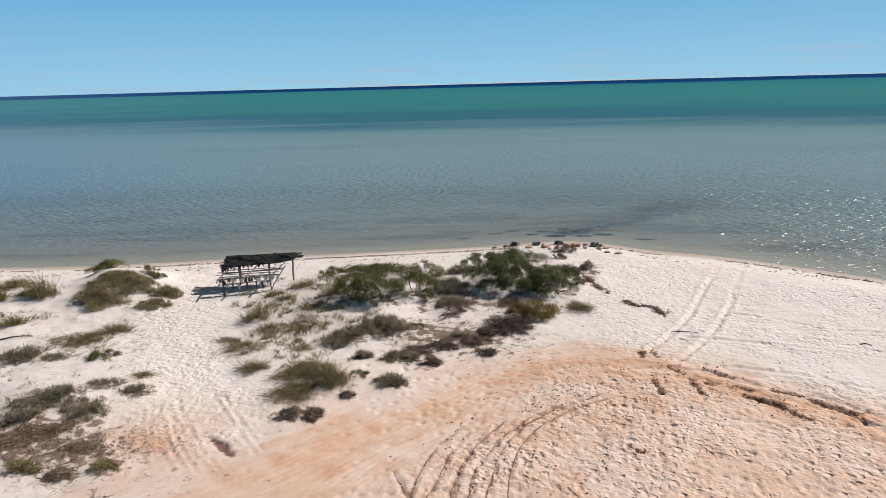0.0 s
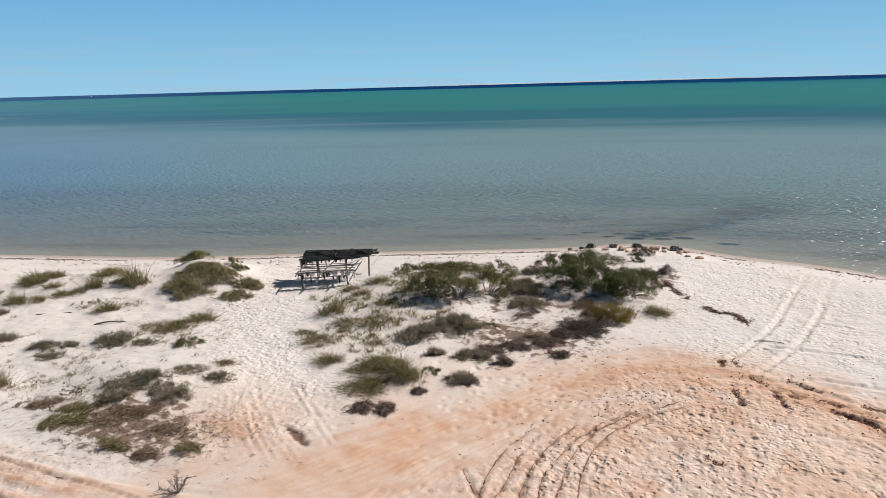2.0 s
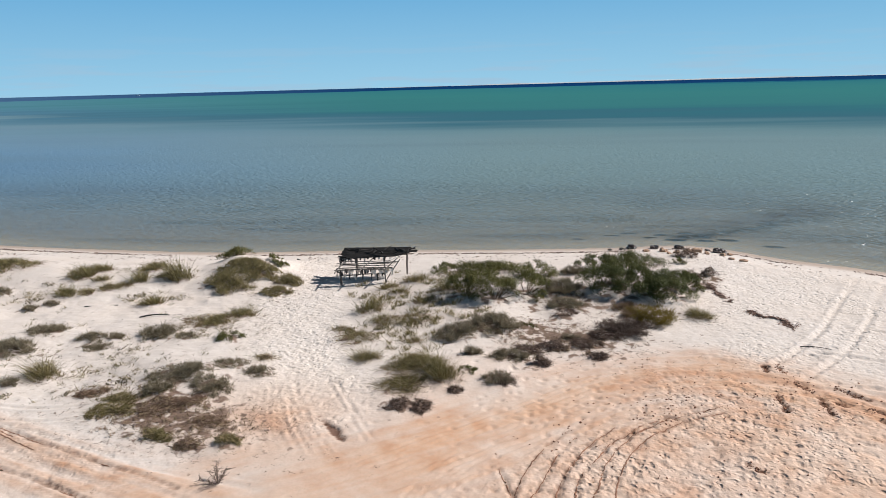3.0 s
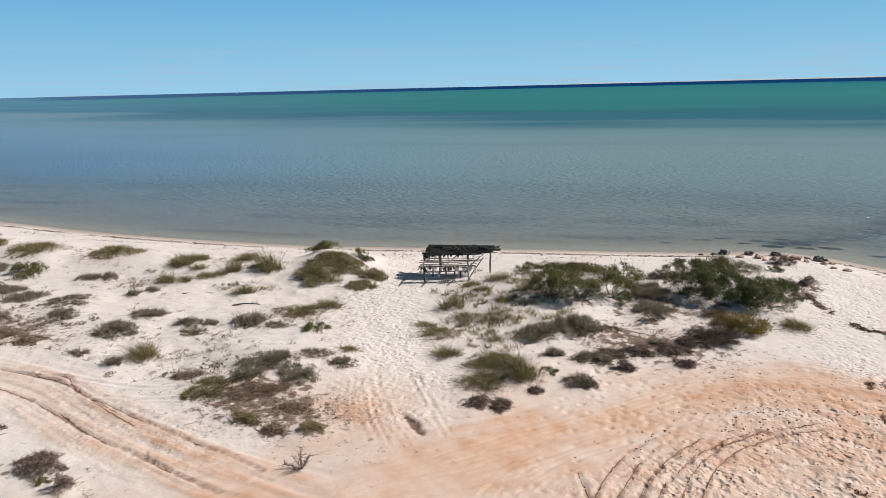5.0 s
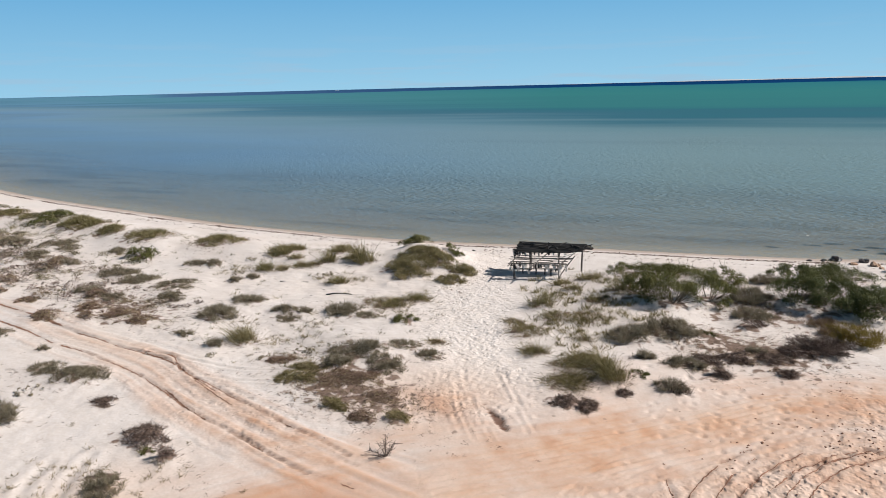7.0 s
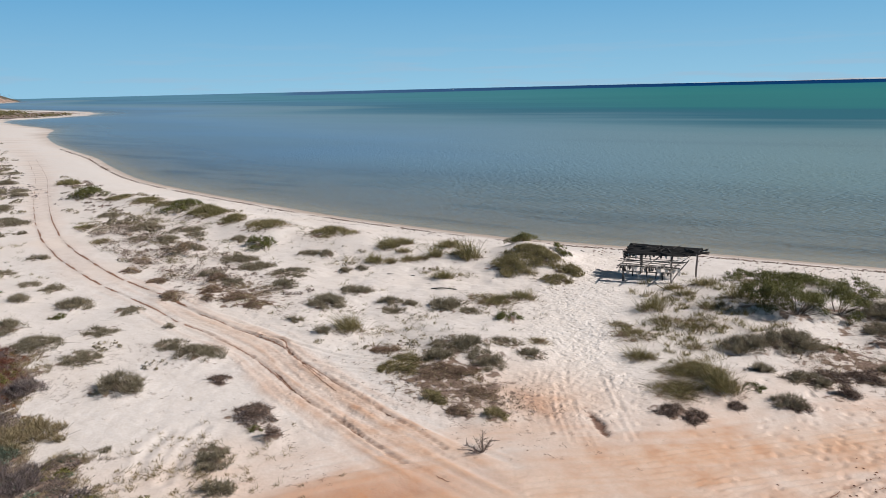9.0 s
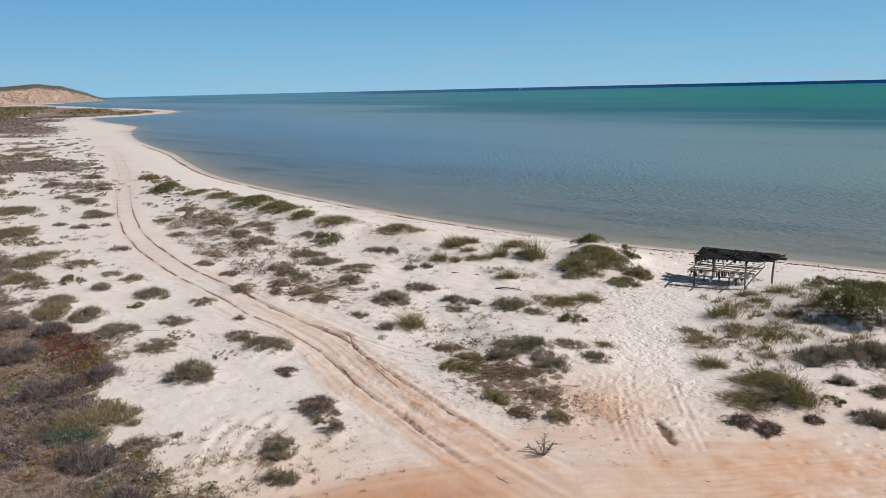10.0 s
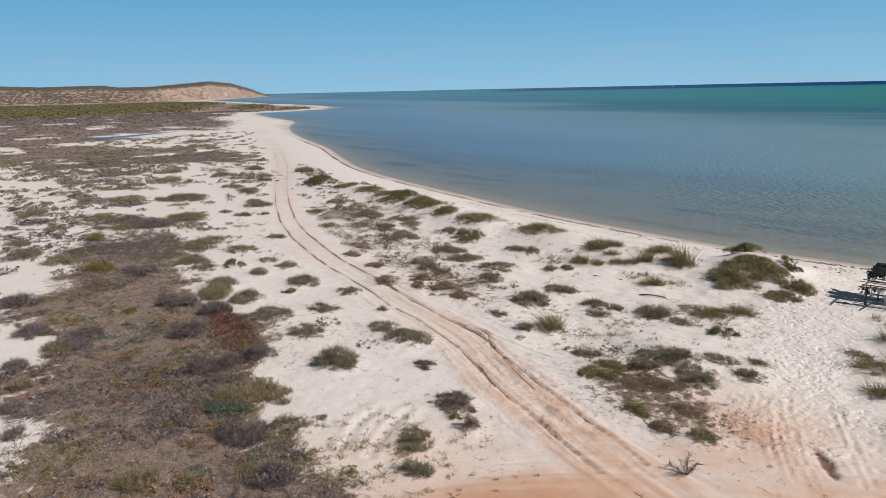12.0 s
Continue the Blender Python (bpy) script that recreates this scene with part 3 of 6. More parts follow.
def sheet(xs, ys):
    X, Y = np.meshgrid(xs, ys)
    n, k = len(xs), len(ys)
    i = np.arange(n * k).reshape(k, n)
    return X.ravel(), Y.ravel(), np.stack([i[:-1, :-1], i[:-1, 1:], i[1:, 1:], i[1:, :-1]], -1).reshape(-1, 4)


# ---------------------------------------------------------------- ground
xs = np.array(sorted(spread(-26, -60, 0.25, 1.0) + spread(-60, -4800, 0.5, 1.055)) + list(np.arange(-26, 15, 0.082)) + spread(15, 32, 0.2, 1.0) + spread(32, 4800, 0.5, 1.13))
ys = np.array(sorted(spread(10, -4800, 0.4, 1.15)) + list(np.arange(10, 35, 0.08)) + spread(35, 56, 0.2, 1.0) + spread(56, 4800, 0.5, 1.065))
GX, GY, GQ = sheet(xs, ys)
GZ = land(GX, GY)
NX = len(xs)
earth, red, damp, litter, weed, trod = (np.zeros(len(GX)) for _ in range(6))


def curve(points, step=0.12):
    """A smooth line through a few points of the plan."""
    P = np.array(points, float)
    L = np.concatenate([[0], np.cumsum(np.hypot(*np.diff(P, axis=0).T))])
    s = np.arange(0, L[-1], step)
    x, y = P[:, 0], P[:, 1]
    if len(P) < 3:
        return np.stack([np.interp(s, L, x), np.interp(s, L, y)], 1)
    return np.stack([hermite(s, L, x), hermite(s, L, y)], 1)


def window(x, y, r):
    i0, i1 = np.searchsorted(xs, x - r), np.searchsorted(xs, x + r)
    j0, j1 = np.searchsorted(ys, y - r), np.searchsorted(ys, y + r)
    return (np.arange(j0, j1)[:, None] * NX + np.arange(i0, i1)[None, :]).ravel()


def away(line, reach):
    """How far each point of the ground lies from a line, up to reach."""
    D = np.full(len(GX), reach * 2.0)
    for x, y in line:
        w = window(x, y, reach)
        D[w] = np.minimum(D[w], np.hypot(GX[w] - x, GY[w] - y))
    return D


# sand drifted into hummocks round the plants
for x, y, r, h in GREEN + GREY + GRASS + BROWN:
    w = window(x, y, r * 3)
    up = 0.03 + 0.13 * min(r, 1.2) * min(1, 0.4 + h)
    GZ[w] += up * bump2(GX[w], GY[w], x - 0.15 * r, y, r * 1.25, r * 1.1) * (0.6 + 0.8 * vnoise(GX[w] * 1.1, GY[w] * 1.1, 12)) * sstep(2, 6, inland(GX[w], GY[w]))

RUTS = []


def rut(points, wide=0.13, deep=0.05, berm=0.03, broken=0.0, tint=None, much=0.0, ragged=0.0):
    line = curve(points)
    line = line + np.stack([vnoise(line[:, 0] * 0.4, line[:, 1] * 0.4, 19), vnoise(line[:, 0] * 0.4, line[:, 1] * 0.4, 20)], 1) * 0.12 - 0.06
    if tint is not None and 0.15 < much < 0.9 and wide < 0.2:
        RUTS.append((line, wide))
    D = away(line, wide * 6 + 0.1)
    w = np.nonzero(D < wide * 6 + 0.1)[0]
    D, x, y = D[w], GX[w], GY[w]
    D = np.maximum(D + ragged * (vnoise(x * 4.5, y * 4.5, 23) + 0.6 * vnoise(x * 10, y * 10, 24) - 0.8), 0)
    k = 1 - broken * sstep(0.35, 0.6, vnoise(x * 1.3 + 7 * deep, y * 1.3, 21))
    GZ[w] += k * (-deep * np.exp(-(D / wide) ** 2) + berm * np.exp(-((D - 2.1 * wide) / wide) ** 2))
    # rut lines darkened in the colour, for shade as well as dark earth
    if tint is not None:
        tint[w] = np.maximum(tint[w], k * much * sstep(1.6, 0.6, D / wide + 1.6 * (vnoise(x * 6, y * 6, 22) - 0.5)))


def beside(points, d):
    """The line at the distance d to the side of a line."""
    P = curve(points, 0.8)
    T = np.gradient(P, axis=0)
    T /= np.hypot(*T.T)[:, None] + 1e-9
    return P + d * np.stack([-T[:, 1], T[:, 0]], 1)


# earth-coloured clearing where the vehicles turn, and the ways that lead to it
DRIVE = [(-15, 6), (-13.2, 11), (-9.5, 15.6), (-5.8, 18.3), (-3.3, 20.0), (-0.5, 22.6), (2.4, 24.8), (5.6, 25.6), (8.4, 24.8), (10.8, 22.8), (14, 19.6), (18, 15)]
ROAD = [(-9.5, 15.6), (-12.3, 16.2), (-15.5, 17.1), (-19, 18.3), (-22, 19.6), (-25.4, 20.3), (-28.1, 20.7), (-32.9, 21.9), (-38, 22.9), (-43.1, 24.2), (-50, 26.5), (-58.5, 30.1),
        (-73, 37.3), (-95, 49), (-128.4, 65.1), (-169.5, 82.1), (-200, 97)]
drive = curve(DRIVE, 0.3)
dd = away(drive, 9.0)
inner = sstep(-1.2, 1.5, hermite(GX, np.array([-40., -15.4, -13, -11, -8, -5.5, -3.6, -1.9, 1.4, 4.9, 8.1, 10.5, 12.6, 13.7, 18, 60]), np.array([-20., 8.6, 13.3, 18.2, 20.3, 20.2, 21.3, 23.4, 25.6, 26.6, 25.6, 23.6, 21.6, 20, 16, -20.])) - GY - 1.6 * fnoise(GX * 0.4, GY * 0.4, 30) + 0.8)
edge = vnoise(GX * 0.5, GY * 0.5, 31) * 1.6 + vnoise(GX * 2, GY * 2, 32) * 0.6
earth[:] = sstep(4.4, 0.4, dd + edge - 0.8) * (0.22 + 0.68 * sstep(-12, -4, GX))
earth[:] = np.maximum(earth, inner * sstep(16, 5, dd) * (0.42 + 0.5 * fnoise(GX * 0.6, GY * 0.6, 33)))
dr = away(curve(ROAD, 0.3), 5.0)
earth[:] = np.maximum(earth, (0.18 + 0.34 * sstep(-40, -17, GX)) * sstep(2.8, 1.0, dr + 0.5 * edge))
earth[:] = np.maximum(earth, 0.7 * np.exp(-((GX + 9.4) / 2.6) ** 2 - ((GY - 20.8) / 2.4) ** 2))
earth[:] = np.maximum(earth, 0.42 * sstep(7.5, 0.5, dd + 1.2 * edge - 1) * sstep(6, -4, GX))
red[:] = 0.85 * bump2(GX, GY, -11.4, 12.6, 3.4, 1.1, 0.86) * (0.5 + fnoise(GX, GY, 34))
red[:] = np.maximum(red, 0.5 * bump2(GX, GY, -9.4, 20.4, 1.5, 0.5, -0.5))
red[:] = np.maximum(red, 0.45 * sstep(0.62, 0.75, fnoise(GX * 0.9, GY * 0.9, 35)) * earth * sstep(-1, 3, GX))
red[:] = np.maximum(red, 0.4 * np.exp(-(away(curve([(2.5, 24.6), (5, 26), (7.2, 26), (9.2, 24.9), (11, 23.2)]), 2.0) / 0.35) ** 2))

# long streaks left by wheels along the clearing and the road
def streaks_along(line, half, seed):
    """Fine lines that run along a way, about -1 to 1, fading out at its sides."""
    along, aside, best = np.zeros(len(GX)), np.zeros(len(GX)), np.full(len(GX), 99.0)
    for i in range(len(line) - 1):
        w = window(line[i, 0], line[i, 1], half + 0.5)
        u = line[i + 1] - line[i]
        step = math.hypot(*u)
        ux, uy = u / step
        ex_, ey_ = GX[w] - line[i, 0], GY[w] - line[i, 1]
        q = np.hypot(ex_, ey_)
        nearer = q < best[w]
        w, ex_, ey_ = w[nearer], ex_[nearer], ey_[nearer]
        best[w], along[w], aside[w] = q[nearer], i * step + ex_ * ux + ey_ * uy, ex_ * -uy + ey_ * ux
    return (vnoise(aside * 3.2, along * 0.22, seed) + 0.7 * vnoise(aside * 8, along * 0.4, seed + 1) - 0.85) * sstep(half, half * 0.55, best)


streak_ = streaks_along(drive, 4.5, 36)
earth[:] = np.clip(earth + 0.24 * streak_ * sstep(0.1, 0.4, earth), 0, 1)
GZ += 0.03 * streak_
road_streak = streaks_along(curve(ROAD[:10], 0.3), 2.3, 38) * sstep(-44, -30, GX)
earth[:] = np.clip(earth + 0.5 * road_streak, 0, 1)
GZ += 0.055 * road_streak

# wheel ruts: the road, the turning circle, the beach
for side in (-0.66, 0.66):
    rut(beside(ROAD[6:9], side), 0.11, 0.02, 0.012, 0.1, damp, 0.22, 0.02)
    rut(beside(ROAD[8:15], side), 0.13, 0.006, 0.0, 0.1, damp, 0.2, 0.02)
    rut(beside(ROAD[13:], side), 0.2, 0.004, 0.0, 0.3, damp, 0.12)
# the bundle of wheel lines where the road leaves the clearing
NORTH_RUT = [(-29.9, 21.7), (-26.7, 21.2), (-25.0, 20.8), (-23.2, 20.6), (-21.9, 20.4), (-19.9, 19.5), (-18.2, 19.0), (-16.6, 18.4), (-14.9, 17.8), (-13.4, 17.3), (-11.9, 16.9), (-10.6, 16.4)]
SOUTH_RUT = [(-27.6, 20.0), (-25.6, 19.7), (-23.9, 19.3), (-22.9, 19.1), (-21.2, 18.6), (-19.9, 18.1), (-18.1, 17.4), (-16.3, 16.7), (-14.4, 16.1), (-12.8, 15.6), (-11.2, 15.1)]
rut(NORTH_RUT, 0.07, 0.06, 0.02, 0.3, damp, 0.5, 0.07)
rut(SOUTH_RUT, 0.07, 0.06, 0.02, 0.3, damp, 0.5, 0.07)
rut([(-23.3, 20.7), (-22.1, 20.8), (-20.8, 20.0), (-19.4, 19.3), (-17.6, 18.6)], 0.07, 0.05, 0.02, 0.2, damp, 0.35, 0.06)
for off in (-0.28, 0.22, 0.42, 0.62):
    rut(beside(NORTH_RUT[4:], -off), 0.05, 0.02, 0.01, 0.6, damp, 0.12, 0.06)
    rut(beside(SOUTH_RUT[4:], off), 0.05, 0.02, 0.01, 0.6, damp, 0.12, 0.06)
rut([(-19.6, 18.1), (-16.8, 16.9), (-14.9, 16.3), (-11.9, 15.3), (-9.5, 14.9)], 0.06, 0.03, 0.015, 0.4, damp, 0.2, 0.05)
rut([(-19.2, 19.1), (-15.5, 17.6), (-12.7, 16.6), (-10.1, 16.0)], 0.06, 0.03, 0.015, 0.4, damp, 0.2, 0.05)
rut([(-23.4, 20.9), (-21.1, 20.7), (-19.5, 20.6), (-18.0, 20.7), (-16.8, 21.0)], 0.08, 0.045, 0.04, 0.2)
rut([(-19.2, 19.6), (-17.6, 19.7), (-16.3, 19.9)], 0.07, 0.04, 0.03, 0.3)
rut([(-21.4, 18.1), (-19.1, 17.1), (-17.0, 16.2), (-15.0, 15.4)], 0.08, 0.02, 0.018, 0.5, None, 0, 0.08)
# arcs in the turning place
for line, deep in (([(0.3, 15.6), (0.5, 16.8), (0.6, 17.7), (0.8, 18.5), (1.3, 19.5), (1.7, 20.3), (2.3, 21.0), (2.8, 21.6), (3.8, 22.3)], 0.10),
                   ([(0.9, 15.8), (1.0, 17.1), (1.2, 17.9), (1.4, 18.8), (1.8, 19.8), (2.5, 21.0), (3.2, 21.7), (4.3, 22.5), (5.6, 23.2)], 0.085),
                   ([(0.0, 16.2), (0.1, 17.5), (0.3, 18.4), (0.8, 19.7), (1.4, 20.7), (1.9, 21.4)], 0.07),
                   ([(-0.8, 15.9), (-0.6, 17.1), (-0.4, 17.7), (-0.2, 18.4), (0.1, 19.5), (0.7, 20.8)], 0.07),
                   ([(-1.2, 16.2), (-1.0, 17.6), (-0.8, 18.5), (-0.5, 19.4), (-0.1, 20.3), (0.5, 21.2)], 0.06),
                   ([(-1.6, 18.5), (-1.3, 17.6), (-1.1, 17.0), (-1.0, 16.0)], 0.10),
                   ([(1.5, 16.5), (1.7, 18.0), (2.2, 19.6), (3.0, 20.9), (4.2, 22.0), (5.6, 22.8)], 0.05)):
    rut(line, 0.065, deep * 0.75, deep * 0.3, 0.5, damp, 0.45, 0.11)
ARC = [(6.6, 24.4), (8.6, 24.3), (10.2, 23.1), (11.8, 22.1), (12.8, 21.2), (13.6, 19.8)]
for off in (0.2, 1.0):
    rut(beside(ARC, off), 0.14, 0.05, 0.04, 0.5, None, 0, 0.06)
for off in (-2.3, -2.1, -1.7, -1.45, -1.2, -0.9, -0.6, -0.3, 0.0, 0.25, 0.5, 0.75, 0.9):
    rut(beside([(-7.9, 16.2), (-5.4, 18.2), (-3.0, 20.4), (-0.6, 22.6), (2.6, 25.2), (6.2, 26.3)], off), 0.05, 0.022, 0.014, 0.75, None, 0, 0.03)
for k in range(9):
    rut([(-4.4 + 0.42 * k, 15.0 + 0.1 * k), (-4.0 + 0.45 * k, 17.2), (-3.0 + 0.5 * k, 19.2 - 0.05 * k), (-1.2 + 0.5 * k, 21.2 - 0.1 * k)], 0.05, 0.022, 0.014, 0.7, None, 0, 0.03)
# two wheels coming up the beach
for line in ([(16.4, 40.3), (14.9, 37.6), (12.9, 33.8), (11.8, 31.7), (10.5, 29.8), (9.4, 28.3), (8.4, 27.2)], [(17.7, 40.0), (16.2, 37.1), (13.8, 32.4), (12.2, 29.7), (11.0, 28.0), (9.8, 26.6), (8.9, 25.7)]):
    rut(line, 0.12, 0.065, 0.035, 0.3, None, 0, 0.08)
# wheels down from the footway
for line in ([(-10.0, 23.7), (-9.1, 22.0), (-7.9, 19.9), (-7.2, 18.9)], [(-8.7, 24.5), (-7.9, 23.0), (-7.0, 21.5), (-6.1, 20.1), (-5.6, 19.3)], [(-10.1, 23.1), (-9.1, 21.0), (-7.8, 18.9)]):
    for off in (-0.14, 0.14):
        rut(beside(line, off), 0.06, 0.035, 0.02, 0.4, None, 0, 0.06)
for k in range(6):
    rut([(-11.6 + 0.5 * k, 22.6), (-11.2 + 0.62 * k, 20.6), (-10.2 + 0.7 * k, 18.6)], 0.05, 0.03, 0.02, 0.6, None, 0, 0.04)
# long shallow lines across the beach
for line in ([(13.5, 31.7), (15.4, 30.5), (17.1, 29.0), (19.1, 28.6), (24, 26)], [(15.4, 28.1), (16.6, 27.2), (17.7, 26.3), (22, 23)], [(11.1, 25.3), (12.9, 24.5), (14.5, 23.5), (15.4, 22.7), (19, 20)], [(12.1, 22.7), (13.3, 21.4), (14.1, 20.6), (17, 18)], [(10.5, 28.6), (15, 26.9), (20, 24.4), (26, 21)]):
    rut(line, 0.12, 0.045, 0.035, 0.4, None, 0, 0.06)
for line in ([(-17.4, 10.5), (-18.5, 11.8), (-18.9, 12.7)], [(-16.4, 10.7), (-17.4, 12.2), (-18.1, 13.5)]):
    rut(line, 0.16, 0.03, 0.03, 0.2, None, 0, 0.08)
# raw scars where wheels dug in
SCARS = []
for line, w, d in (([(8.63, 25.48), (8.99, 24.69)], 0.12, 0.14), ([(9.91, 25.14), (10.65, 24.25)], 0.10, 0.12),
                   ([(10.43, 22.79), (11.36, 21.83), (11.83, 20.97)], 0.15, 0.16), ([(11.63, 23.19), (12.36, 22.61), (12.85, 21.88), (13.51, 21.13)], 0.15, 0.16), ([(7.69, 24.28), (7.7, 23.05)], 0.11, 0.16),
                   ([(9.09, 24.19), (9.09, 23.11)], 0.11, 0.14), ([(7.96, 26.94), (7.89, 26.33)], 0.1, 0.14), ([(8.47, 27.06), (8.51, 26.36)], 0.1, 0.14), ([(9.54, 23.97), (9.77, 23.7)], 0.1, 0.1),
                   ([(10.46, 23.47), (10.84, 23.15)], 0.1, 0.1), ([(5.58, 19.44), (5.83, 19.08)], 0.14, 0.12)):
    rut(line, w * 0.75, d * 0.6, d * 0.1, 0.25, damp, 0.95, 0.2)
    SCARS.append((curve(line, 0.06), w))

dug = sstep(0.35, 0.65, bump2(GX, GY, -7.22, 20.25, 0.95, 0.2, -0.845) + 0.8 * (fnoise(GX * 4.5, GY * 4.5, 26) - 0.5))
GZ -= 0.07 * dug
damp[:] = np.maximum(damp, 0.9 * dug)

# footprints and trampled sand
rng = np.random.default_rng(5)


def tread(n, inside, size=0.15, deep=0.055):
    """Footprints strewn where inside(x, y) says, from 0 to 1."""
    x, y = rng.uniform(-26, 18, n * 3), rng.uniform(11, 42, n * 3)
    keep = rng.random(n * 3) < inside(x, y)
    for x0, y0 in list(zip(x[keep], y[keep]))[:n]:
        w = window(x0, y0, 0.5)
        a = rng.uniform(0, math.pi)
        c, s_ = math.cos(a), math.sin(a)
        u, v = (GX[w] - x0) * c + (GY[w] - y0) * s_, -(GX[w] - x0) * s_ + (GY[w] - y0) * c
        q = np.sqrt((u / size) ** 2 + (v / (size * 0.72)) ** 2)
        k = rng.uniform(0.5, 1.2)
        GZ[w] += k * deep * (-np.exp(-q * q) + 0.3 * np.exp(-((q - 1.6) / 0.5) ** 2))


PATHWAY = curve([(-16.5, 44), (-14.5, 37), (-12.4, 31), (-10.2, 25.5), (-8.2, 21.5)], 0.4)


def footway(x, y):
    d = np.min(np.hypot(x[:, None] - PATHWAY[:, 0], y[:, None] - PATHWAY[:, 1]), 1)
    return sstep(3.0, 1.2, d)


def footway_all(x, y):
    return sstep(3.0, 1.2, away(PATHWAY, 3.2))


tread(6500, footway, 0.115, 0.02)
tread(5200, lambda x, y: sstep(-3.5, 3, x - 0.25 * (y - 22)) * sstep(29, 23, y + 0.15 * x) * 0.95, 0.13, 0.036)
tread(2600, lambda x, y: sstep(4, 9, x) * sstep(24, 27, y) * 0.8, 0.12, 0.02)
tread(700, lambda x, y: sstep(-7, -5.5, x) * sstep(2, 0, x) * sstep(20.5, 22, y) * sstep(26.5, 24.5, y), 0.13, 0.05)
trod[:] = np.maximum.reduce([0.55 * footway_all(GX, GY), 0.3 * sstep(2.4, 1.2, dr) * sstep(-45, -25, GX), 0.9 * sstep(-3.5, 3, GX - 0.25 * (GY - 22)) * sstep(29, 23, GY + 0.15 * GX), 0.6 * sstep(4, 9, GX) * sstep(24, 27, GY), 0.03 + 0 * GX]) * sstep(2, 4, inland(GX, GY))
trod[:] *= 0.45 + 0.55 * sstep(0.35, 0.6, fnoise(GX * 0.5, GY * 0.5, 45))
trod[:] *= 1 - 0.95 * sstep(3.4, 1.6, dd) * sstep(5, 1, GX)
lane = sstep(3.4, 1.4, dd) * sstep(5, 1, GX)
near = (1 - 0.8 * lane) * sstep(60, 40, np.hypot(GX, GY)) * sstep(1, 4, inland(GX, GY))
GZ += near * trod * 0.07 * (fnoise(GX * 2.4, GY * 2.4, 46, 2) - 0.5)
GZ += near * sstep(-12, -16, GX) * sstep(19, 23, GY) * 0.12 * (fnoise(GX * 1.1, GY * 1.5, 47) - 0.5)
GZ += near * 0.045 * (fnoise(GX * 1.6, GY * 1.6, 41) - 0.5) + near * 0.02 * (vnoise(GX * 4, GY * 4, 44) - 0.5)


def in_marsh(x, y):
    """How far the low brown marsh plants cover the ground, from 0 to 1."""
    x, y = np.asarray(x, float), np.asarray(y, float)
    mx = np.array([-230., -160, -120, -84, -64, -50, -40, -32, -26, -21, -18, -14, -8])
    lo = np.array([30., 27, 22, 19, 15, 8.5, 6, 3.6, 2, 0.6, -0.6, -4, -8])
    hi = np.array([62., 48, 36, 25.5, 22, 17.2, 16, 13.2, 11.8, 10.2, 9.2, 8.4, 4])
    n = (fnoise(x * 0.2, y * 0.2, 51) - 0.5) * 6.5 + (fnoise(x * 0.9, y * 0.9, 52) - 0.5) * 3.2
    turn = np.arctan2(-x, np.maximum(y, 1))
    gaps = np.maximum(sstep(-66, -44, x), sstep(0.44, 0.56, 0.5 * fnoise(x * 0.05, y * 0.13, 53) + 0.5 * fnoise(turn * 14, np.hypot(x, y) * 0.22, 54)))
    return gaps * sstep(-6, -10, x) * sstep(-0.5, 1.2, y - np.interp(x, mx, lo) + n) * sstep(-0.5, 1.2, np.interp(x, mx, hi) - y + n)


def far_cover(x, y):
    """Low scrub on the flats beyond, in bands."""
    s, r = inland(x, y), np.hypot(x, y)
    turn = np.arctan2(-x, np.maximum(y, 1))
    band = 0.5 * fnoise(x * 0.045 + 0.02 * y, y * 0.10 - 0.01 * x, 61, 4) + 0.5 * fnoise(turn * 9, r * 0.085 + 2.5 * turn, 62, 3)
    band = 0.5 + 1.4 * (band - 0.5)
    t = 0.58 - 0.17 * sstep(100, 170, r) - 0.13 * sstep(190, 250, r) + 0.14 * sstep(1.26, 1.40, turn) * sstep(190, 130, r)
    spit = bump2(x, y, -470, 262, 75, 16, -0.5) + bump2(x, y, -355, 150, 30, 14, -0.4)
    return np.maximum.reduce([sstep(t, t + 0.1, band) * sstep(60, 100, r) * sstep(8, 20, s - 0.03 * r) * sstep(5, 30, -x - 30), sstep(0.35, 0.6, spit + 0.7 * (band - 0.5)) * sstep(8, 16, s), sstep(-330, -370, x) * sstep(10, 22, s) * sstep(0.36, 0.46, band)])


def dead_cover(x, y):
    """Withered mats between the shrubs near the point and beside the road."""
    return np.maximum.reduce([bump2(x, y, 0.3, 29.3, 3.4, 2.0, -0.3), bump2(x, y, -12.9, 20.4, 3.6, 1.8, -0.3), 0.8 * bump2(x, y, 7.6, 38.6, 1.6, 2.2), 0.75 * bump2(x, y, -30, 25.5, 4.6, 1.7, -0.2), 0.7 * bump2(x, y, 1, 33.5, 4, 1.6)])


litter[:] = np.maximum(0.95 * in_marsh(GX, GY), 0.9 * far_cover(GX, GY))
litter[:] = np.maximum(litter, 0.7 * dead_cover(GX, GY))
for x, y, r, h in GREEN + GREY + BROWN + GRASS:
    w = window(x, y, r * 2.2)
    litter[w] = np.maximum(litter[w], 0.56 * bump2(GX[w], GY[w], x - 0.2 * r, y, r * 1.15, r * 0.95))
S = inland(GX, GY)
wet = sstep(1.6, 0.5, S + 0.4 * vnoise(GX * 0.4, GY * 0.4, 71)) * 0.85
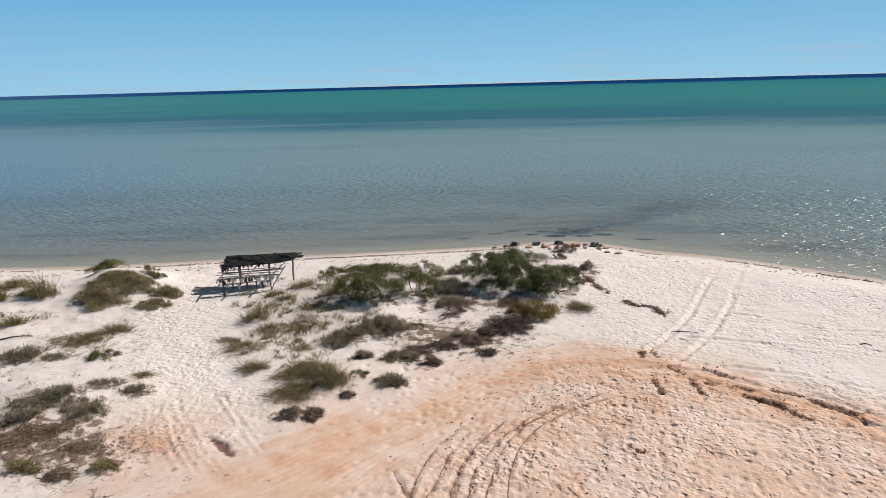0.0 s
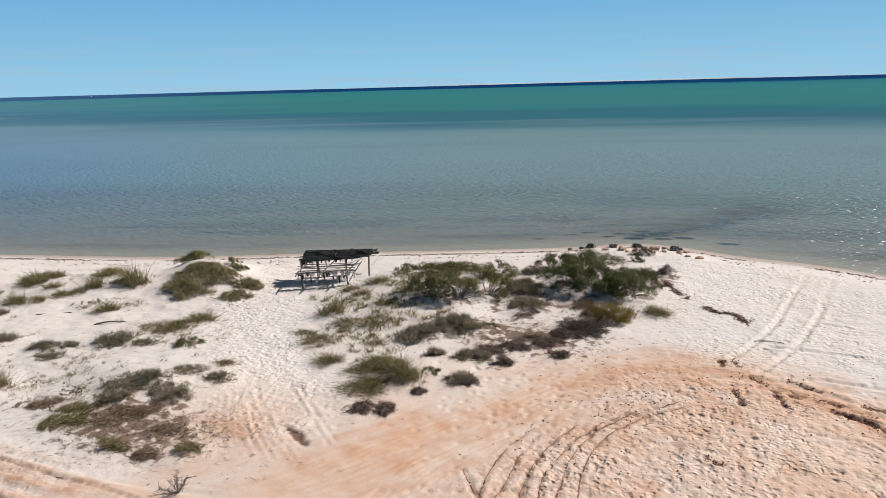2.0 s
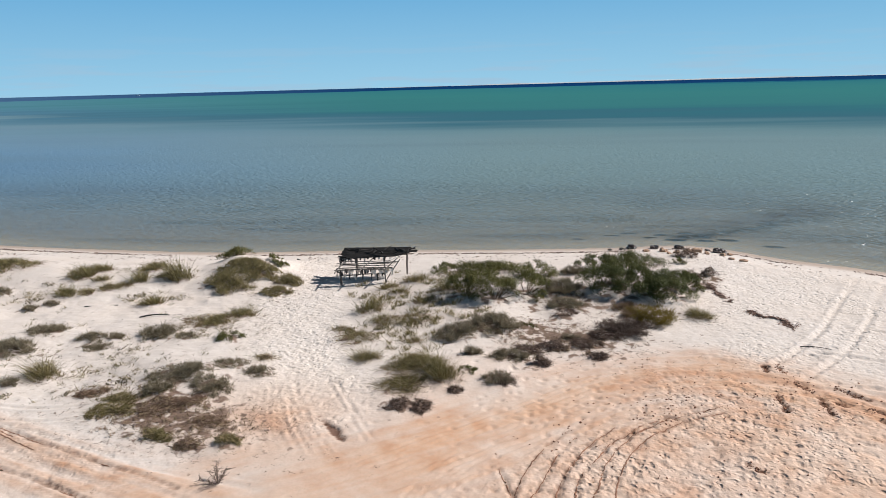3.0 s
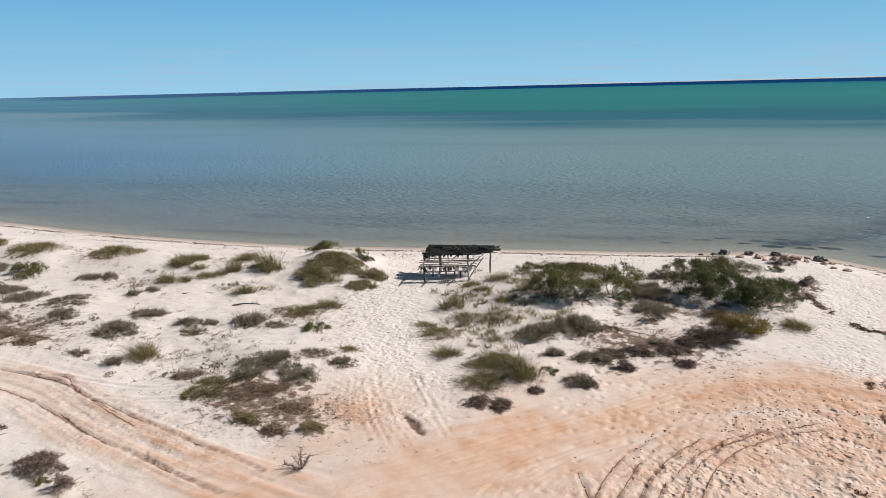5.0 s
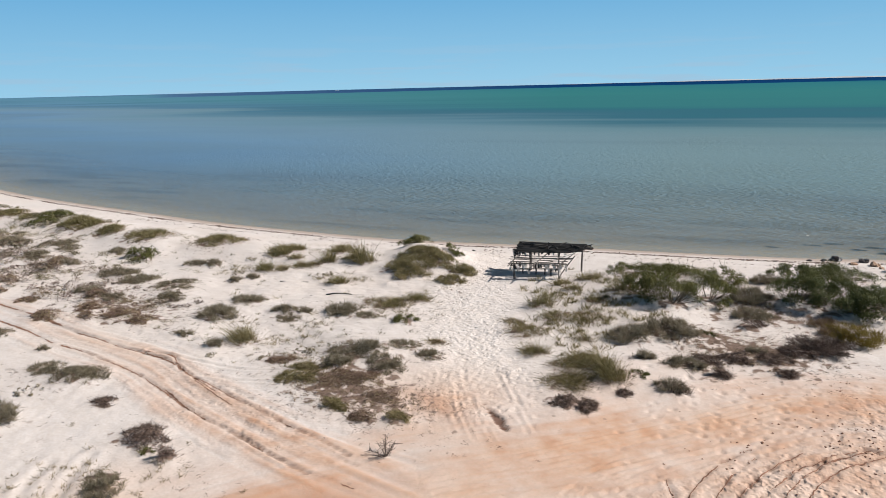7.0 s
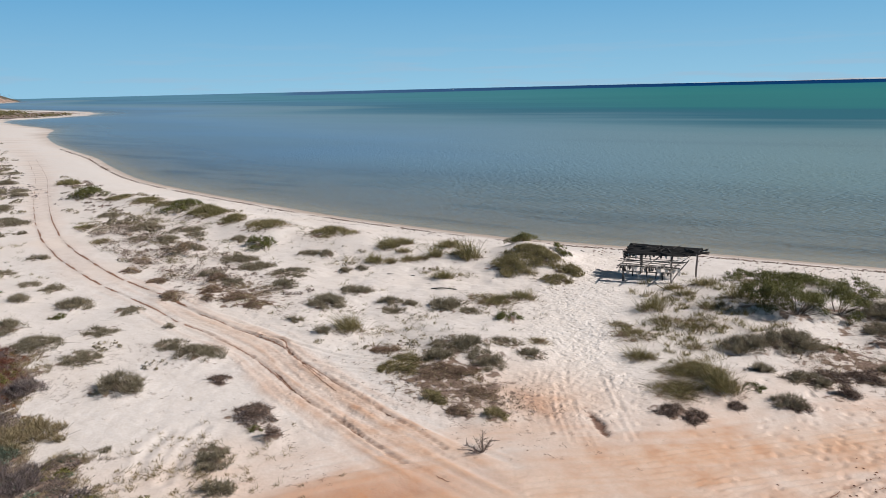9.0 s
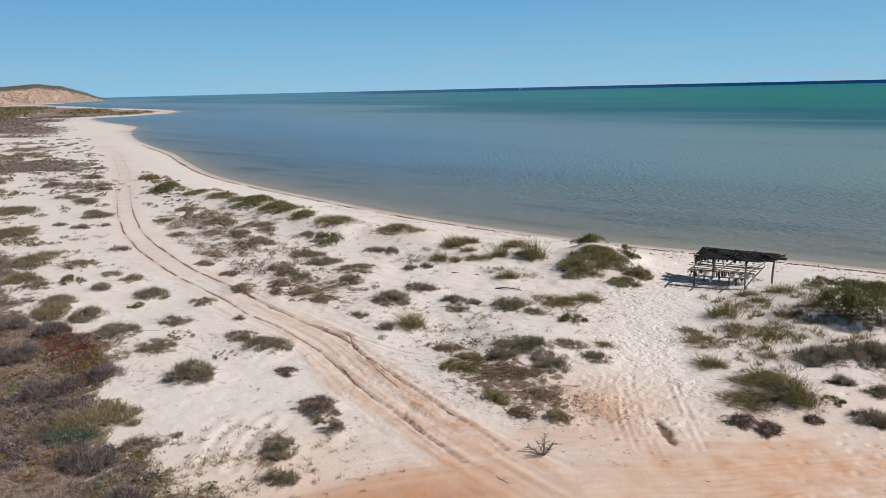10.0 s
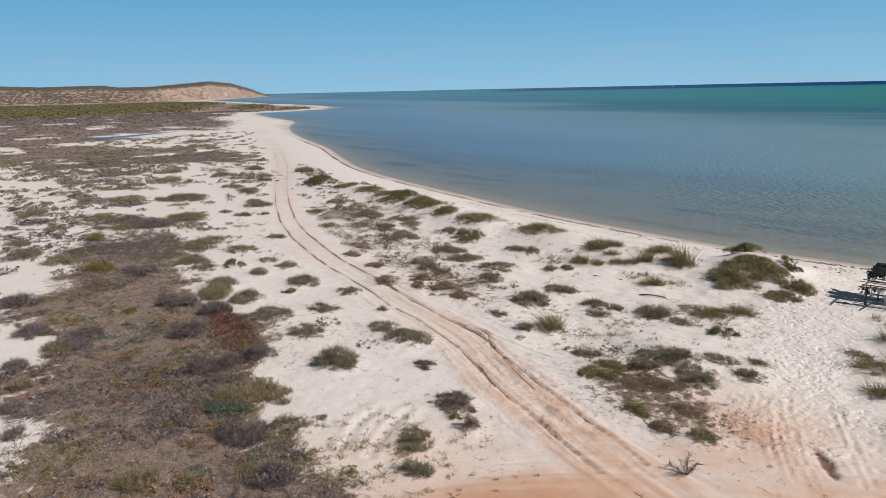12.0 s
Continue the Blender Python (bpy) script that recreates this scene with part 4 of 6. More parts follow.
# sea-grass on the bed
for x, y, r in ((1.6, 52.1, .5), (4.3, 53.8, .6), (5.5, 54.8, .6), (7.9, 54, .7), (9.8, 54.9, .7), (10.8, 53.2, .8), (12.3, 52.1, .7), (14.8, 50.2, .7), (6.8, 52.7, .5), (8.6, 51.8, .8), (10.5, 51.6, .7)):
    weed[:] = np.maximum(weed, sstep(0.3, 0.7, bump2(GX, GY, x, y, r * 1.2, r * 0.7) + 0.5 * (vnoise(GX * 3, GY * 3, 81) - 0.5)))
dark_bed = np.exp(-(away(curve([(9.5, 53.2), (12.5, 55), (15, 57.8), (18.3, 60.8), (22, 64)], 0.5), 4.0) / 1.3) ** 2)
weed[:] = np.maximum(weed, 1.0 * dark_bed * sstep(0.2, 0.45, fnoise(GX, GY, 82)))
weed[:] = np.maximum(weed, 0.55 * sstep(-1.5, -7, S) * sstep(0.45, 0.7, fnoise(GX * 0.09, GY * 0.3, 83)))

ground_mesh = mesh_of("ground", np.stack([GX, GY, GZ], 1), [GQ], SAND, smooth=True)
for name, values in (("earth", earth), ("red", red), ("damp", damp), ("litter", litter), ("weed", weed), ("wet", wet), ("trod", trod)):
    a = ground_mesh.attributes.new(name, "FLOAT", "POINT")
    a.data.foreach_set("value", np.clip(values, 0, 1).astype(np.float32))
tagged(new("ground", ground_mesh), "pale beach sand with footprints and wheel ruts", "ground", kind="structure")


def height(x, y):
    """The finished ground at one place."""
    i = np.clip(np.searchsorted(xs, x) - 1, 0, NX - 2)
    j = np.clip(np.searchsorted(ys, y) - 1, 0, len(ys) - 2)
    u, v = (x - xs[i]) / (xs[i + 1] - xs[i]), (y - ys[j]) / (ys[j + 1] - ys[j])
    g = lambda a, b: GZ[b * NX + a]
    return (g(i, j) * (1 - u) + g(i + 1, j) * u) * (1 - v) + (g(i, j + 1) * (1 - u) + g(i + 1, j + 1) * u) * v


# ---------------------------------------------------------------- sea and pond
wx = np.array(sorted(spread(0, -4800, 1.5, 1.04)) + list(np.arange(0, 30, 0.75)) + spread(29.25, 4800, 1.2, 1.06))
wy = np.array(sorted(spread(60, -4800, 1.0, 1.25)) + [60] + spread(60, 4800, 1.0, 1.05))
WX, WY, WQ = sheet(wx, wy)
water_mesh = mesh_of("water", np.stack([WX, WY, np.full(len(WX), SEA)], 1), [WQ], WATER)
a = water_mesh.attributes.new("offshore", "FLOAT", "POINT")
edge_x = np.concatenate([np.arange(-4800, -160, 24), np.arange(-160, 120, 2.5), np.arange(120, 4800, 60)])
edge_y = hermite(edge_x, SX, SY)
far_off = np.concatenate([np.min(np.hypot(p[:, :1] - edge_x, p[:, 1:] - edge_y), 1) for p in np.array_split(np.stack([WX, WY], 1), 40)])
near_off = np.maximum(-inland(WX, WY), 0)
blend = sstep(6, 30, near_off)
out_ = near_off * (1 - blend) + np.where(near_off > 0, far_off, 0) * blend
reach_ = np.hypot(WX, WY)
out_ = np.maximum(out_, 2200 * sstep(1500, 1900, reach_) * sstep(0.92, 0.72, np.arctan2(-WX, np.maximum(WY, 1))) * (WY > 0))
a.data.foreach_set("value", out_.astype(np.float32))
weed_line = curve([(7.0, 51.6), (9.5, 53.2), (12.5, 55), (15, 57.8), (18.3, 60.8), (23, 64.5)], 0.5)
weed_off = np.full(len(WX), 99.0)
k = np.nonzero((np.abs(WX) < 60) & (WY > 40) & (WY < 90))[0]
weed_off[k] = np.min(np.hypot(WX[k][:, None] - weed_line[:, 0], WY[k][:, None] - weed_line[:, 1]), 1)
water_mesh.attributes.new("weed", "FLOAT", "POINT").data.foreach_set("value", np.exp(-(weed_off / 2.0) ** 2).astype(np.float32))
tagged(new("water", water_mesh), "calm clear shallow sea turning turquoise offshore", "sea", kind="structure")
t_ = np.linspace(0, 2 * math.pi, 60, endpoint=False)
pr = 1 + 0.25 * np.sin(3 * t_ + 1) + 0.12 * np.sin(7 * t_)
px_, py_ = 15 * pr * np.cos(t_), 2.6 * pr * np.sin(t_)
pond_v = np.stack([-202 + px_ * math.cos(2.05) - py_ * math.sin(2.05), 58.5 + px_ * math.sin(2.05) + py_ * math.cos(2.05), np.full(60, 0.03)], 1)
pond_mesh = mesh_of("pond", np.concatenate([[[-202, 58.5, 0.03]], pond_v]), [np.array([(0, 1 + i, 1 + (i + 1) % 60) for i in range(60)])], POND)
tagged(new("pond", pond_mesh), "shallow blue pool on the salt flat", "pond", kind="structure")


# ---------------------------------------------------------------- plants


def part(name, me, parent, label=""):
    ob = new(name, me)
    ob.parent = parent
    return tagged(ob, label)


def leaf_quads(P, N, size, rg, long=1.7):
    """Leaves at P, facing about N."""
    n = len(P)
    N = N + rg.normal(0, 0.33, (n, 3))
    N /= np.linalg.norm(N, axis=1)[:, None] + 1e-9
    R = rg.normal(0, 1, (n, 3))
    U = np.cross(N, R)
    U /= np.linalg.norm(U, axis=1)[:, None] + 1e-9
    W = np.cross(N, U)
    s = size * rg.uniform(0.6, 1.4, (n, 1))
    V = np.stack([P - U * s * long / 2, P + W * s * 0.5 - U * s * 0.1, P + U * s * long / 2, P - W * s * 0.5 - U * s * 0.1], 1).reshape(-1, 3)
    return V, np.arange(4 * n).reshape(n, 4), np.zeros((0, 3), int)


def blade_quads(root, tip, width, sag, rg):
    """Curved tapered blades from root to tip."""
    n = len(root)
    d = tip - root
    side = np.cross(d, rg.normal(0, 1, (n, 3)))
    side /= np.linalg.norm(side, axis=1)[:, None] + 1e-9
    w = width * rg.uniform(0.6, 1.3, (n, 1))
    mid = root + d * 0.55 + np.array([0, 0, 1.0]) * sag * np.linalg.norm(d, axis=1)[:, None]
    V = np.stack([root - side * w / 2, root + side * w / 2, mid + side * w * 0.42, mid - side * w * 0.42, tip], 1).reshape(-1, 3)
    i = 5 * np.arange(n)[:, None]
    return V, i + np.array([0, 1, 2, 3]), i + np.array([3, 2, 4])


def spikes(root, tip, width, rg):
    """Straight pointed shoots, one face each."""
    n = len(root)
    side = np.cross(tip - root, rg.normal(0, 1, (n, 3)))
    side /= np.linalg.norm(side, axis=1)[:, None] + 1e-9
    w = width * rg.uniform(0.7, 1.5, (n, 1))
    return np.stack([root - side * w / 2, root + side * w / 2, tip], 1).reshape(-1, 3), np.zeros((0, 4), int), np.arange(3 * n).reshape(n, 3)


def sticks(root, tip, r0, r1):
    """Thin three-sided tapered stems."""
    n = len(root)
    d = tip - root
    d /= np.linalg.norm(d, axis=1)[:, None] + 1e-9
    a = np.cross(d, np.array([0.31, 0.83, 0.12]))
    a /= np.linalg.norm(a, axis=1)[:, None] + 1e-9
    b = np.cross(d, a)
    V = []
    for base, r in ((root, r0), (tip, r1)):
        for k in range(3):
            V.append(base + r * (a * math.cos(2.094 * k) + b * math.sin(2.094 * k)))
    V = np.stack(V, 1).reshape(-1, 3)
    i = 6 * np.arange(n)[:, None]
    Q = np.concatenate([i + np.array([k, (k + 1) % 3, 3 + (k + 1) % 3, 3 + k]) for k in range(3)])
    return V, Q, np.zeros((0, 3), int)


def lumps(rg, r, h, n):
    """Rounded clumps that make up an uneven crown: centre and radii."""
    a, q = rg.uniform(0, 2 * math.pi, n), np.sqrt(rg.uniform(0, 1, n)) * 0.92
    rr = r * rg.uniform(0.14, 0.48, n) * (1.15 - 0.55 * q)
    rz = np.minimum(rr * 0.9, h * 0.5) * rg.uniform(0.75, 1.1, n)
    top = h * (1 - 0.65 * q ** 2) * rg.uniform(0.6, 1.1, n)
    return np.stack([np.cos(a) * q * r, np.sin(a) * q * r, np.maximum(top - rz, rz * 0.25)], 1), rr, rz


def crown(rg, r, h, n_leaves, size, n_lumps=9, fill=0.25, shape=None):
    C, rr, rz = shape or lumps(rg, r, h, n_lumps)
    k = rg.choice(len(C), n_leaves, p=rr ** 2 / (rr ** 2).sum())
    D = rg.normal(0, 1, (n_leaves, 3))
    D /= np.linalg.norm(D, axis=1)[:, None]
    D[:, 2] = np.where(D[:, 2] < -0.35, -D[:, 2], D[:, 2])
    rad = 1 - fill * rg.random(n_leaves) ** 1.5 + rg.normal(0, 0.09, n_leaves)
    P = C[k] + D * np.stack([rr[k], rr[k], rz[k]], 1) * rad[:, None]
    P[:, 2] = np.maximum(P[:, 2], 0.02)
    return leaf_quads(P, D, size, rg), C


def sprigs(rg, shape, n, long, width):
    """Thin upright shoots that break the outline of a crown."""
    C, rr, rz = shape
    k = rg.choice(len(C), n, p=rr ** 2 / (rr ** 2).sum())
    D = rg.normal(0, 1, (n, 3))
    D[:, 2] = np.abs(D[:, 2]) * 0.9
    D /= np.linalg.norm(D, axis=1)[:, None]
    R = np.stack([rr[k], rr[k], rz[k]], 1)
    root = C[k] + D * R * rg.uniform(0.3, 0.9, (n, 1))
    root[:, 2] = np.maximum(root[:, 2], 0.0)
    tip = root + (D * np.array([1, 1, 0.8]) + np.array([-0.12, 0, 0.55]) + rg.normal(0, 0.25, (n, 3))) * long * rg.uniform(0.4, 1.3, (n, 1))
    tip[:, 2] = np.maximum(tip[:, 2], 0.015)
    return spikes(root, tip, width * 1.25, rg)


def settle(v, x, y, z):
    """Lets a plant follow the lie of the ground under it."""
    v[:, 2] += height(x + v[:, 0], y + v[:, 1]) - z
    return v


def leafy_shrub(name, x, y, r, h, material, label, category, group, leaf=0.055, cover=1.0, seed=0, spindly=0, shoots=0.3, second=None, loose=1.0):
    """A shrub of many rounded clumps: leaves, shoots in another tone, and branchwork within."""
    rg = np.random.default_rng(seed)
    far_ = max(1.0, math.hypot(x, y) / 34)
    leaf = leaf * far_
    z = float(height(x, y))
    ob = tagged(new(name), label, category, group)
    ob.location = (x, y, z - 0.03)
    shape = lumps(rg, r * 1.1, h, max(10, int((12 + 20 * r) / loose)) if shoots > 0.1 else int(9 + 9 * r))
    shape = (shape[0] * np.array([1, 1, 0.5 + 0.5 * loose]), shape[1] * loose, shape[2] * loose)
    a = rg.uniform(-0.5, 0.5)
    cx, cy = shape[0][:, 0] * 1.08, shape[0][:, 1] * 0.85
    shape[0][:, :2] = np.stack([cx * math.cos(a) - cy * math.sin(a), cx * math.sin(a) + cy * math.cos(a)], 1)
    n = int(min(11000, max(80, (1 - 0.6 * shoots) * cover * 3.4 * r * (r + h) / leaf ** 2 * 0.5)))
    lv, C = crown(rg, r, h, n, leaf, 0, 0.3, shape)
    v, f = joined([lv])
    part("foliage", mesh_of("foliage", settle(v, x, y, z), f, material), ob)
    m = int(min(9000, 60 + shoots * cover * 4200 * r * (r + h) / far_ ** 2))
    v, f = joined([sprigs(rg, shape, m, 0.10 + 0.12 * min(1, h), 0.011 * far_)])
    tagged(part("brush", mesh_of("brush", settle(v, x, y, z), f, second or material), ob, "thin upright shoots"), kind="stuff")
    m = len(C)
    root = np.stack([C[:, 0] * 0.25, C[:, 1] * 0.25, np.full(m, -0.03)], 1)
    st = [sticks(root, C, 0.016 + 0.008 * r, 0.006)]
    if spindly:
        T = C[rg.integers(0, m, spindly)] + rg.normal(0, 1, (spindly, 3)) * np.array([r * 0.3, r * 0.3, h * 0.2])
        T[:, 2] = np.abs(T[:, 2]) + 0.03
        st.append(sticks(C[rg.integers(0, m, spindly)] * 0.6, T, 0.007, 0.003))
    v, f = joined(st)
    part("branchwork", mesh_of("branchwork", settle(v, x, y, z), f, STEM), ob)
    return ob


def mat_plant(name, x, y, r, h, material, label, category, group, seed=0, second=None):
    """A ragged low mat of twigs and small leaves spread over the sand."""
    rg = np.random.default_rng(seed)
    far_ = max(1.0, math.hypot(x, y) / 30)
    z = float(height(x, y))
    ob = tagged(new(name), label, category, group)
    ob.location = (x, y, z)
    n = int(min(4000, 150 + 1700 * r * (r + 0.3 + h) / far_ ** 2))
    a, q = rg.uniform(0, 6.28, n * 3), np.sqrt(rg.random(n * 3)) * 1.2
    px, py = np.cos(a) * q * r, np.sin(a) * q * r * 0.8
    k = (fnoise((x + px) * 2.2, (y + py) * 2.2, 15) - 0.33 - 0.3 * q ** 2.2 + rg.normal(0, 0.06, n * 3)) > 0
    px, py, q = px[k][:n], py[k][:n], q[k][:n]
    n = len(px)
    pz = h * np.maximum(0.06, 1 - q * q) * rg.random(n) ** 0.7 * (0.5 + vnoise((x + px) * 3, (y + py) * 3, 16))
    P = np.stack([px, py, np.maximum(pz, 0.01)], 1)
    i = rg.random(n) < 0.45
    v, f = joined([leaf_quads(P[i], np.tile([0.25, 0, 0.9], (i.sum(), 1)), 0.03 * far_, rg, 2.0)])
    part("foliage", mesh_of("foliage", settle(v, x, y, z), f, material), ob)
    D = rg.normal(0, 1, ((~i).sum(), 3)) * np.array([0.13, 0.13, 0.05]) + np.array([0, 0, 0.05 + 0.12 * h])
    tip = P[~i] + D
    tip[:, 2] = np.maximum(tip[:, 2], 0.012)
    v, f = joined([spikes(P[~i], tip, 0.015 * far_, rg)])
    tagged(part("brushwood", mesh_of("brushwood", settle(v, x, y, z), f, second or LEAF_TWIG), ob, "tangled dry twigs"), kind="stuff")
    return ob


def tussock(name, x, y, r, h, label, category, group, seed=0, thick=1.0):
    """A clump of bent grass, leaning with the sea wind."""
    rg = np.random.default_rng(seed)
    far_ = max(1.0, math.hypot(x, y) / 26)
    w = 0.0095 * far_
    h = max(h, 0.22)
    z = float(height(x, y))
    n = int(min(4200, thick * 1500 * (r + 0.12) ** 1.7 / far_ + 120))
    k = max(4, int(4 + 12 * (r / 0.6) ** 1.6))
    ca, cq = rg.uniform(0, 6.28, k), np.sqrt(rg.random(k)) * 0.95 * r
    C = np.stack([np.cos(ca) * cq, np.sin(ca) * cq * 0.75], 1)
    size = rg.uniform(0.35, 1.0, k) * (1.1 - 0.5 * (cq / r) ** 2)
    i = rg.choice(k, n, p=size / size.sum())
    g = rg.normal(0, 1, (n, 2)) * 0.10 * (0.5 + size[i])[:, None]
    root = np.stack([C[i, 0] + g[:, 0], C[i, 1] + g[:, 1], np.full(n, -0.04)], 1)
    L = (0.1 + h) * rg.uniform(0.45, 1.1, n) * size[i]
    lean = np.stack([g[:, 0] * 1.8 - 0.22 * L, g[:, 1] * 1.8 - 0.05 * L], 1) + rg.normal(0, 0.3, (n, 2)) * L[:, None]
    tip = root + np.concatenate([lean, L[:, None]], 1)
    ob = tagged(new(name), label, category, group)
    ob.location = (x, y, z)
    v, f = joined([blade_quads(root, tip, w, 0.12, rg)])
    part("foliage", mesh_of("foliage", settle(v, x, y, z), f, BLADE), ob)
    m = n // 2
    fl = np.stack([C[i[:m], 0] + rg.normal(0, 0.3 * r, m), C[i[:m], 1] + rg.normal(0, 0.3 * r, m), np.full(m, 0.02)], 1)
    v, f = joined([spikes(fl, fl + np.stack([rg.normal(0, 0.16, m), rg.normal(0, 0.16, m), rg.uniform(0.01, 0.07, m)], 1), w * 1.2, rg)])
    tagged(part("dry_litter", mesh_of("dry_litter", settle(v, x, y, z), f, LEAF_BROWN), ob, "flattened dry brown stalks"), kind="stuff")
    return ob


n_ = 0
for x, y, r, h in GREEN:
    n_ += 1
    big = r > 0.7 and x > -8
    leafy_shrub("coastal_shrub", x, y, r * 1.08, min(h, 1.4), LEAF_GREEN if x < 1.5 or not big else LEAF_DEEP, "dense dark green coastal shrub in a thicket on white sand" if big else "small rounded dark green shrub alone on pale sand", "shrub", "green shrubs", 0.036, 1.2, n_, 0, 0.07, None, 0.95)
for x, y, r, h in GREY:
    n_ += 1
    leafy_shrub("saltbush", x, y, r, 0.8 * min(max(h, 0.16), 1.0), LEAF_GREY, "grey-green sprawling saltbush with dry twigs on sand" if r > 0.7 else "small dry grey saltbush low on the sand", "shrub", "grey saltbushes", 0.026, 0.62, n_, int(120 * r), 0.7, LEAF_SALT, 0.66)
for x, y, r, h in GRASS:
    n_ += 1
    if -17.5 < x < -9.5 and y < 22:
        mat_plant("withered_shrub", x, y, r, min(max(h, 0.1), 0.18), LEAF_DRY, "withered low olive-brown shrub flat on the sand", "shrub", "withered shrubs", n_, BLADE)
        continue
    if math.hypot(x + 16.8, y - 36.5) < 2.8:
        leafy_shrub("dune_shrub", x, y, r * 1.1, 0.52 * h, BLADE, "ragged olive dune shrub on a sand mound", "shrub", "dune shrubs", 0.03, 0.6, n_, int(100 * r), 0.9, None, 0.58)
        continue
    tussock("grass_tussock", x, y, r, h * (0.65 if x < -29 else 1), "windswept olive-green dune grass tussock on white sand" if r > 0.6 else "small sparse tuft of dune grass", "grass", "dune grass", n_, 1.3 if r > 0.5 and x > -7 and y < 26 else 0.38 if -11 < x < -5 and y > 27 else 0.8)
for x, y, r, h in BROWN:
    n_ += 1
    dry = x < -9 and y > 17
    mat_plant("withered_shrub", x, y, r, min(h, 0.5), LEAF_DRY if dry else LEAF_BROWN, "withered low olive-brown shrub flat on the sand" if dry else "withered low reddish-brown shrub flat on the sand", "shrub", "withered shrubs", n_, LEAF_BROWN if dry else None)
for x, y, r, h in PLUM:
    n_ += 1
    leafy_shrub("marsh_shrub", x, y, r, min(max(h, 0.22), 0.6), LEAF_PLUM, "low grey-purple dry shrub in the brown marsh mat", "shrub", "marsh shrubs", 0.03, 0.6, n_, int(120 * r), 0.9)
for x, y, r, h in OLIVE:
    n_ += 1
    leafy_shrub("marsh_saltbush", x, y, r, min(max(h, 0.22), 0.6), LEAF_GREY, "olive-green low bush among brown marsh plants", "shrub", "marsh shrubs", 0.03, 0.6, n_, int(60 * r), 0.7, LEAF_DRY)
for x, y, r, h in GOLD:
    n_ += 1
    leafy_shrub("golden_shrub", x, y, r, min(h, 0.95), LEAF_GOLD, "golden-yellow leafy shrub among grey plants", "shrub", "golden shrubs", 0.032, 0.9, n_, 40, 0.4, LEAF_BROWN if 3 < x < 4 else None)


def bare_shrub(x, y, r, h, seed, label):
    """A leafless shrub: a fan of forked twigs."""
    rg = np.random.default_rng(seed)
    ob = tagged(new("bare_shrub"), label, "shrub", "bare shrubs")
    ob.location = (x, y, float(height(x, y)) - 0.02)
    st, n = [], int(40 + 90 * r) if r > 0.8 else 16
    a, q = rg.uniform(0, 6.28, n), np.sqrt(rg.random(n))
    tip = np.stack([np.cos(a) * q * r, np.sin(a) * q * r, h * (1 - 0.5 * q * q) * rg.uniform(0.7, 1.05, n)], 1)
    fork = tip * rg.uniform(0.35, 0.6, (n, 1))
    st.append(sticks(np.stack([fork[:, 0] * 0.15, fork[:, 1] * 0.15, np.zeros(n)], 1), fork, 0.013, 0.008))
    st.append(sticks(fork, tip, 0.008, 0.004))
    v, f = joined(st)
    part("branchwork", mesh_of("branchwork", v, f, LEAF_TWIG), ob)
    k = n * (16 if r > 0.8 else 7)
    i = rg.integers(0, n, k)
    p0 = fork[i] + (tip - fork)[i] * rg.random((k, 1))
    p1 = p0 + rg.normal(0, 1, (k, 3)) * np.array([0.13, 0.13, 0.08]) + np.array([0, 0, 0.05])
    p1[:, 2] = np.maximum(p1[:, 2], 0.02)
    v, f = joined([sticks(p0, p1, 0.008, 0.004)])
    tagged(part("brushwood", mesh_of("brushwood", v, f, LEAF_TWIG), ob), kind="stuff")
    return ob


for x, y, r, h in TWIG:
    n_ += 1
    bare_shrub(x, y, r, min(h, 0.9), n_, "leafless dark twiggy shrub on sand" if r > 0.8 else "small bare dead sapling at the roadside")


# low plants that nobody could count
def strewn(name, label, category, n, box, chance, size, material, seed, tall=0.6, leaves=5, grassy=False, leaf=0.42, wide=0.42):
    """Many small clumps in one mesh, of a size that grows with the distance."""
    rg = np.random.default_rng(seed)
    x, y = rg.uniform(box[0], box[1], n * 8), rg.uniform(box[2], box[3], n * 8)
    ok = rg.random(n * 8) < chance(x, y)
    x, y = x[ok][:n], y[ok][:n]
    z = height(x, y)
    s = size * rg.uniform(0.5, 1.5, len(x)) * np.maximum(1, np.hypot(x, y) / 40) ** 0.6
    c = np.repeat(np.stack([x, y, z], 1), leaves, 0)
    sc = np.repeat(s, leaves)[:, None]
    m = len(c)
    if grassy:
        root = c + rg.normal(0, 0.35, (m, 3)) * sc * np.array([1, 1, 0])
        tip = root + np.stack([rg.normal(0, 0.45, m), rg.normal(0, 0.45, m), rg.uniform(0.4, 1.0, m) * tall], 1) * sc
        v, f = joined([spikes(root, tip, 0.065 * float(np.median(s)), rg)])
    else:
        P = c + rg.normal(0, wide, (m, 3)) * sc * np.array([1, 1, 0]) + np.stack([np.zeros(m), np.zeros(m), rg.uniform(0.05, tall, m)], 1) * sc
        lv = leaf_quads(P, np.tile([0.15, 0, 0.8], (m, 1)), 1.0, rg)
        V = lv[0].reshape(m, 4, 3)
        V = P[:, None] + (V - P[:, None]) * sc[:, None] * leaf
        v, f = joined([(V.reshape(-1, 3), lv[1], lv[2])])
    return tagged(new(name, mesh_of(name, v, f, material)), label, category, kind="stuff")


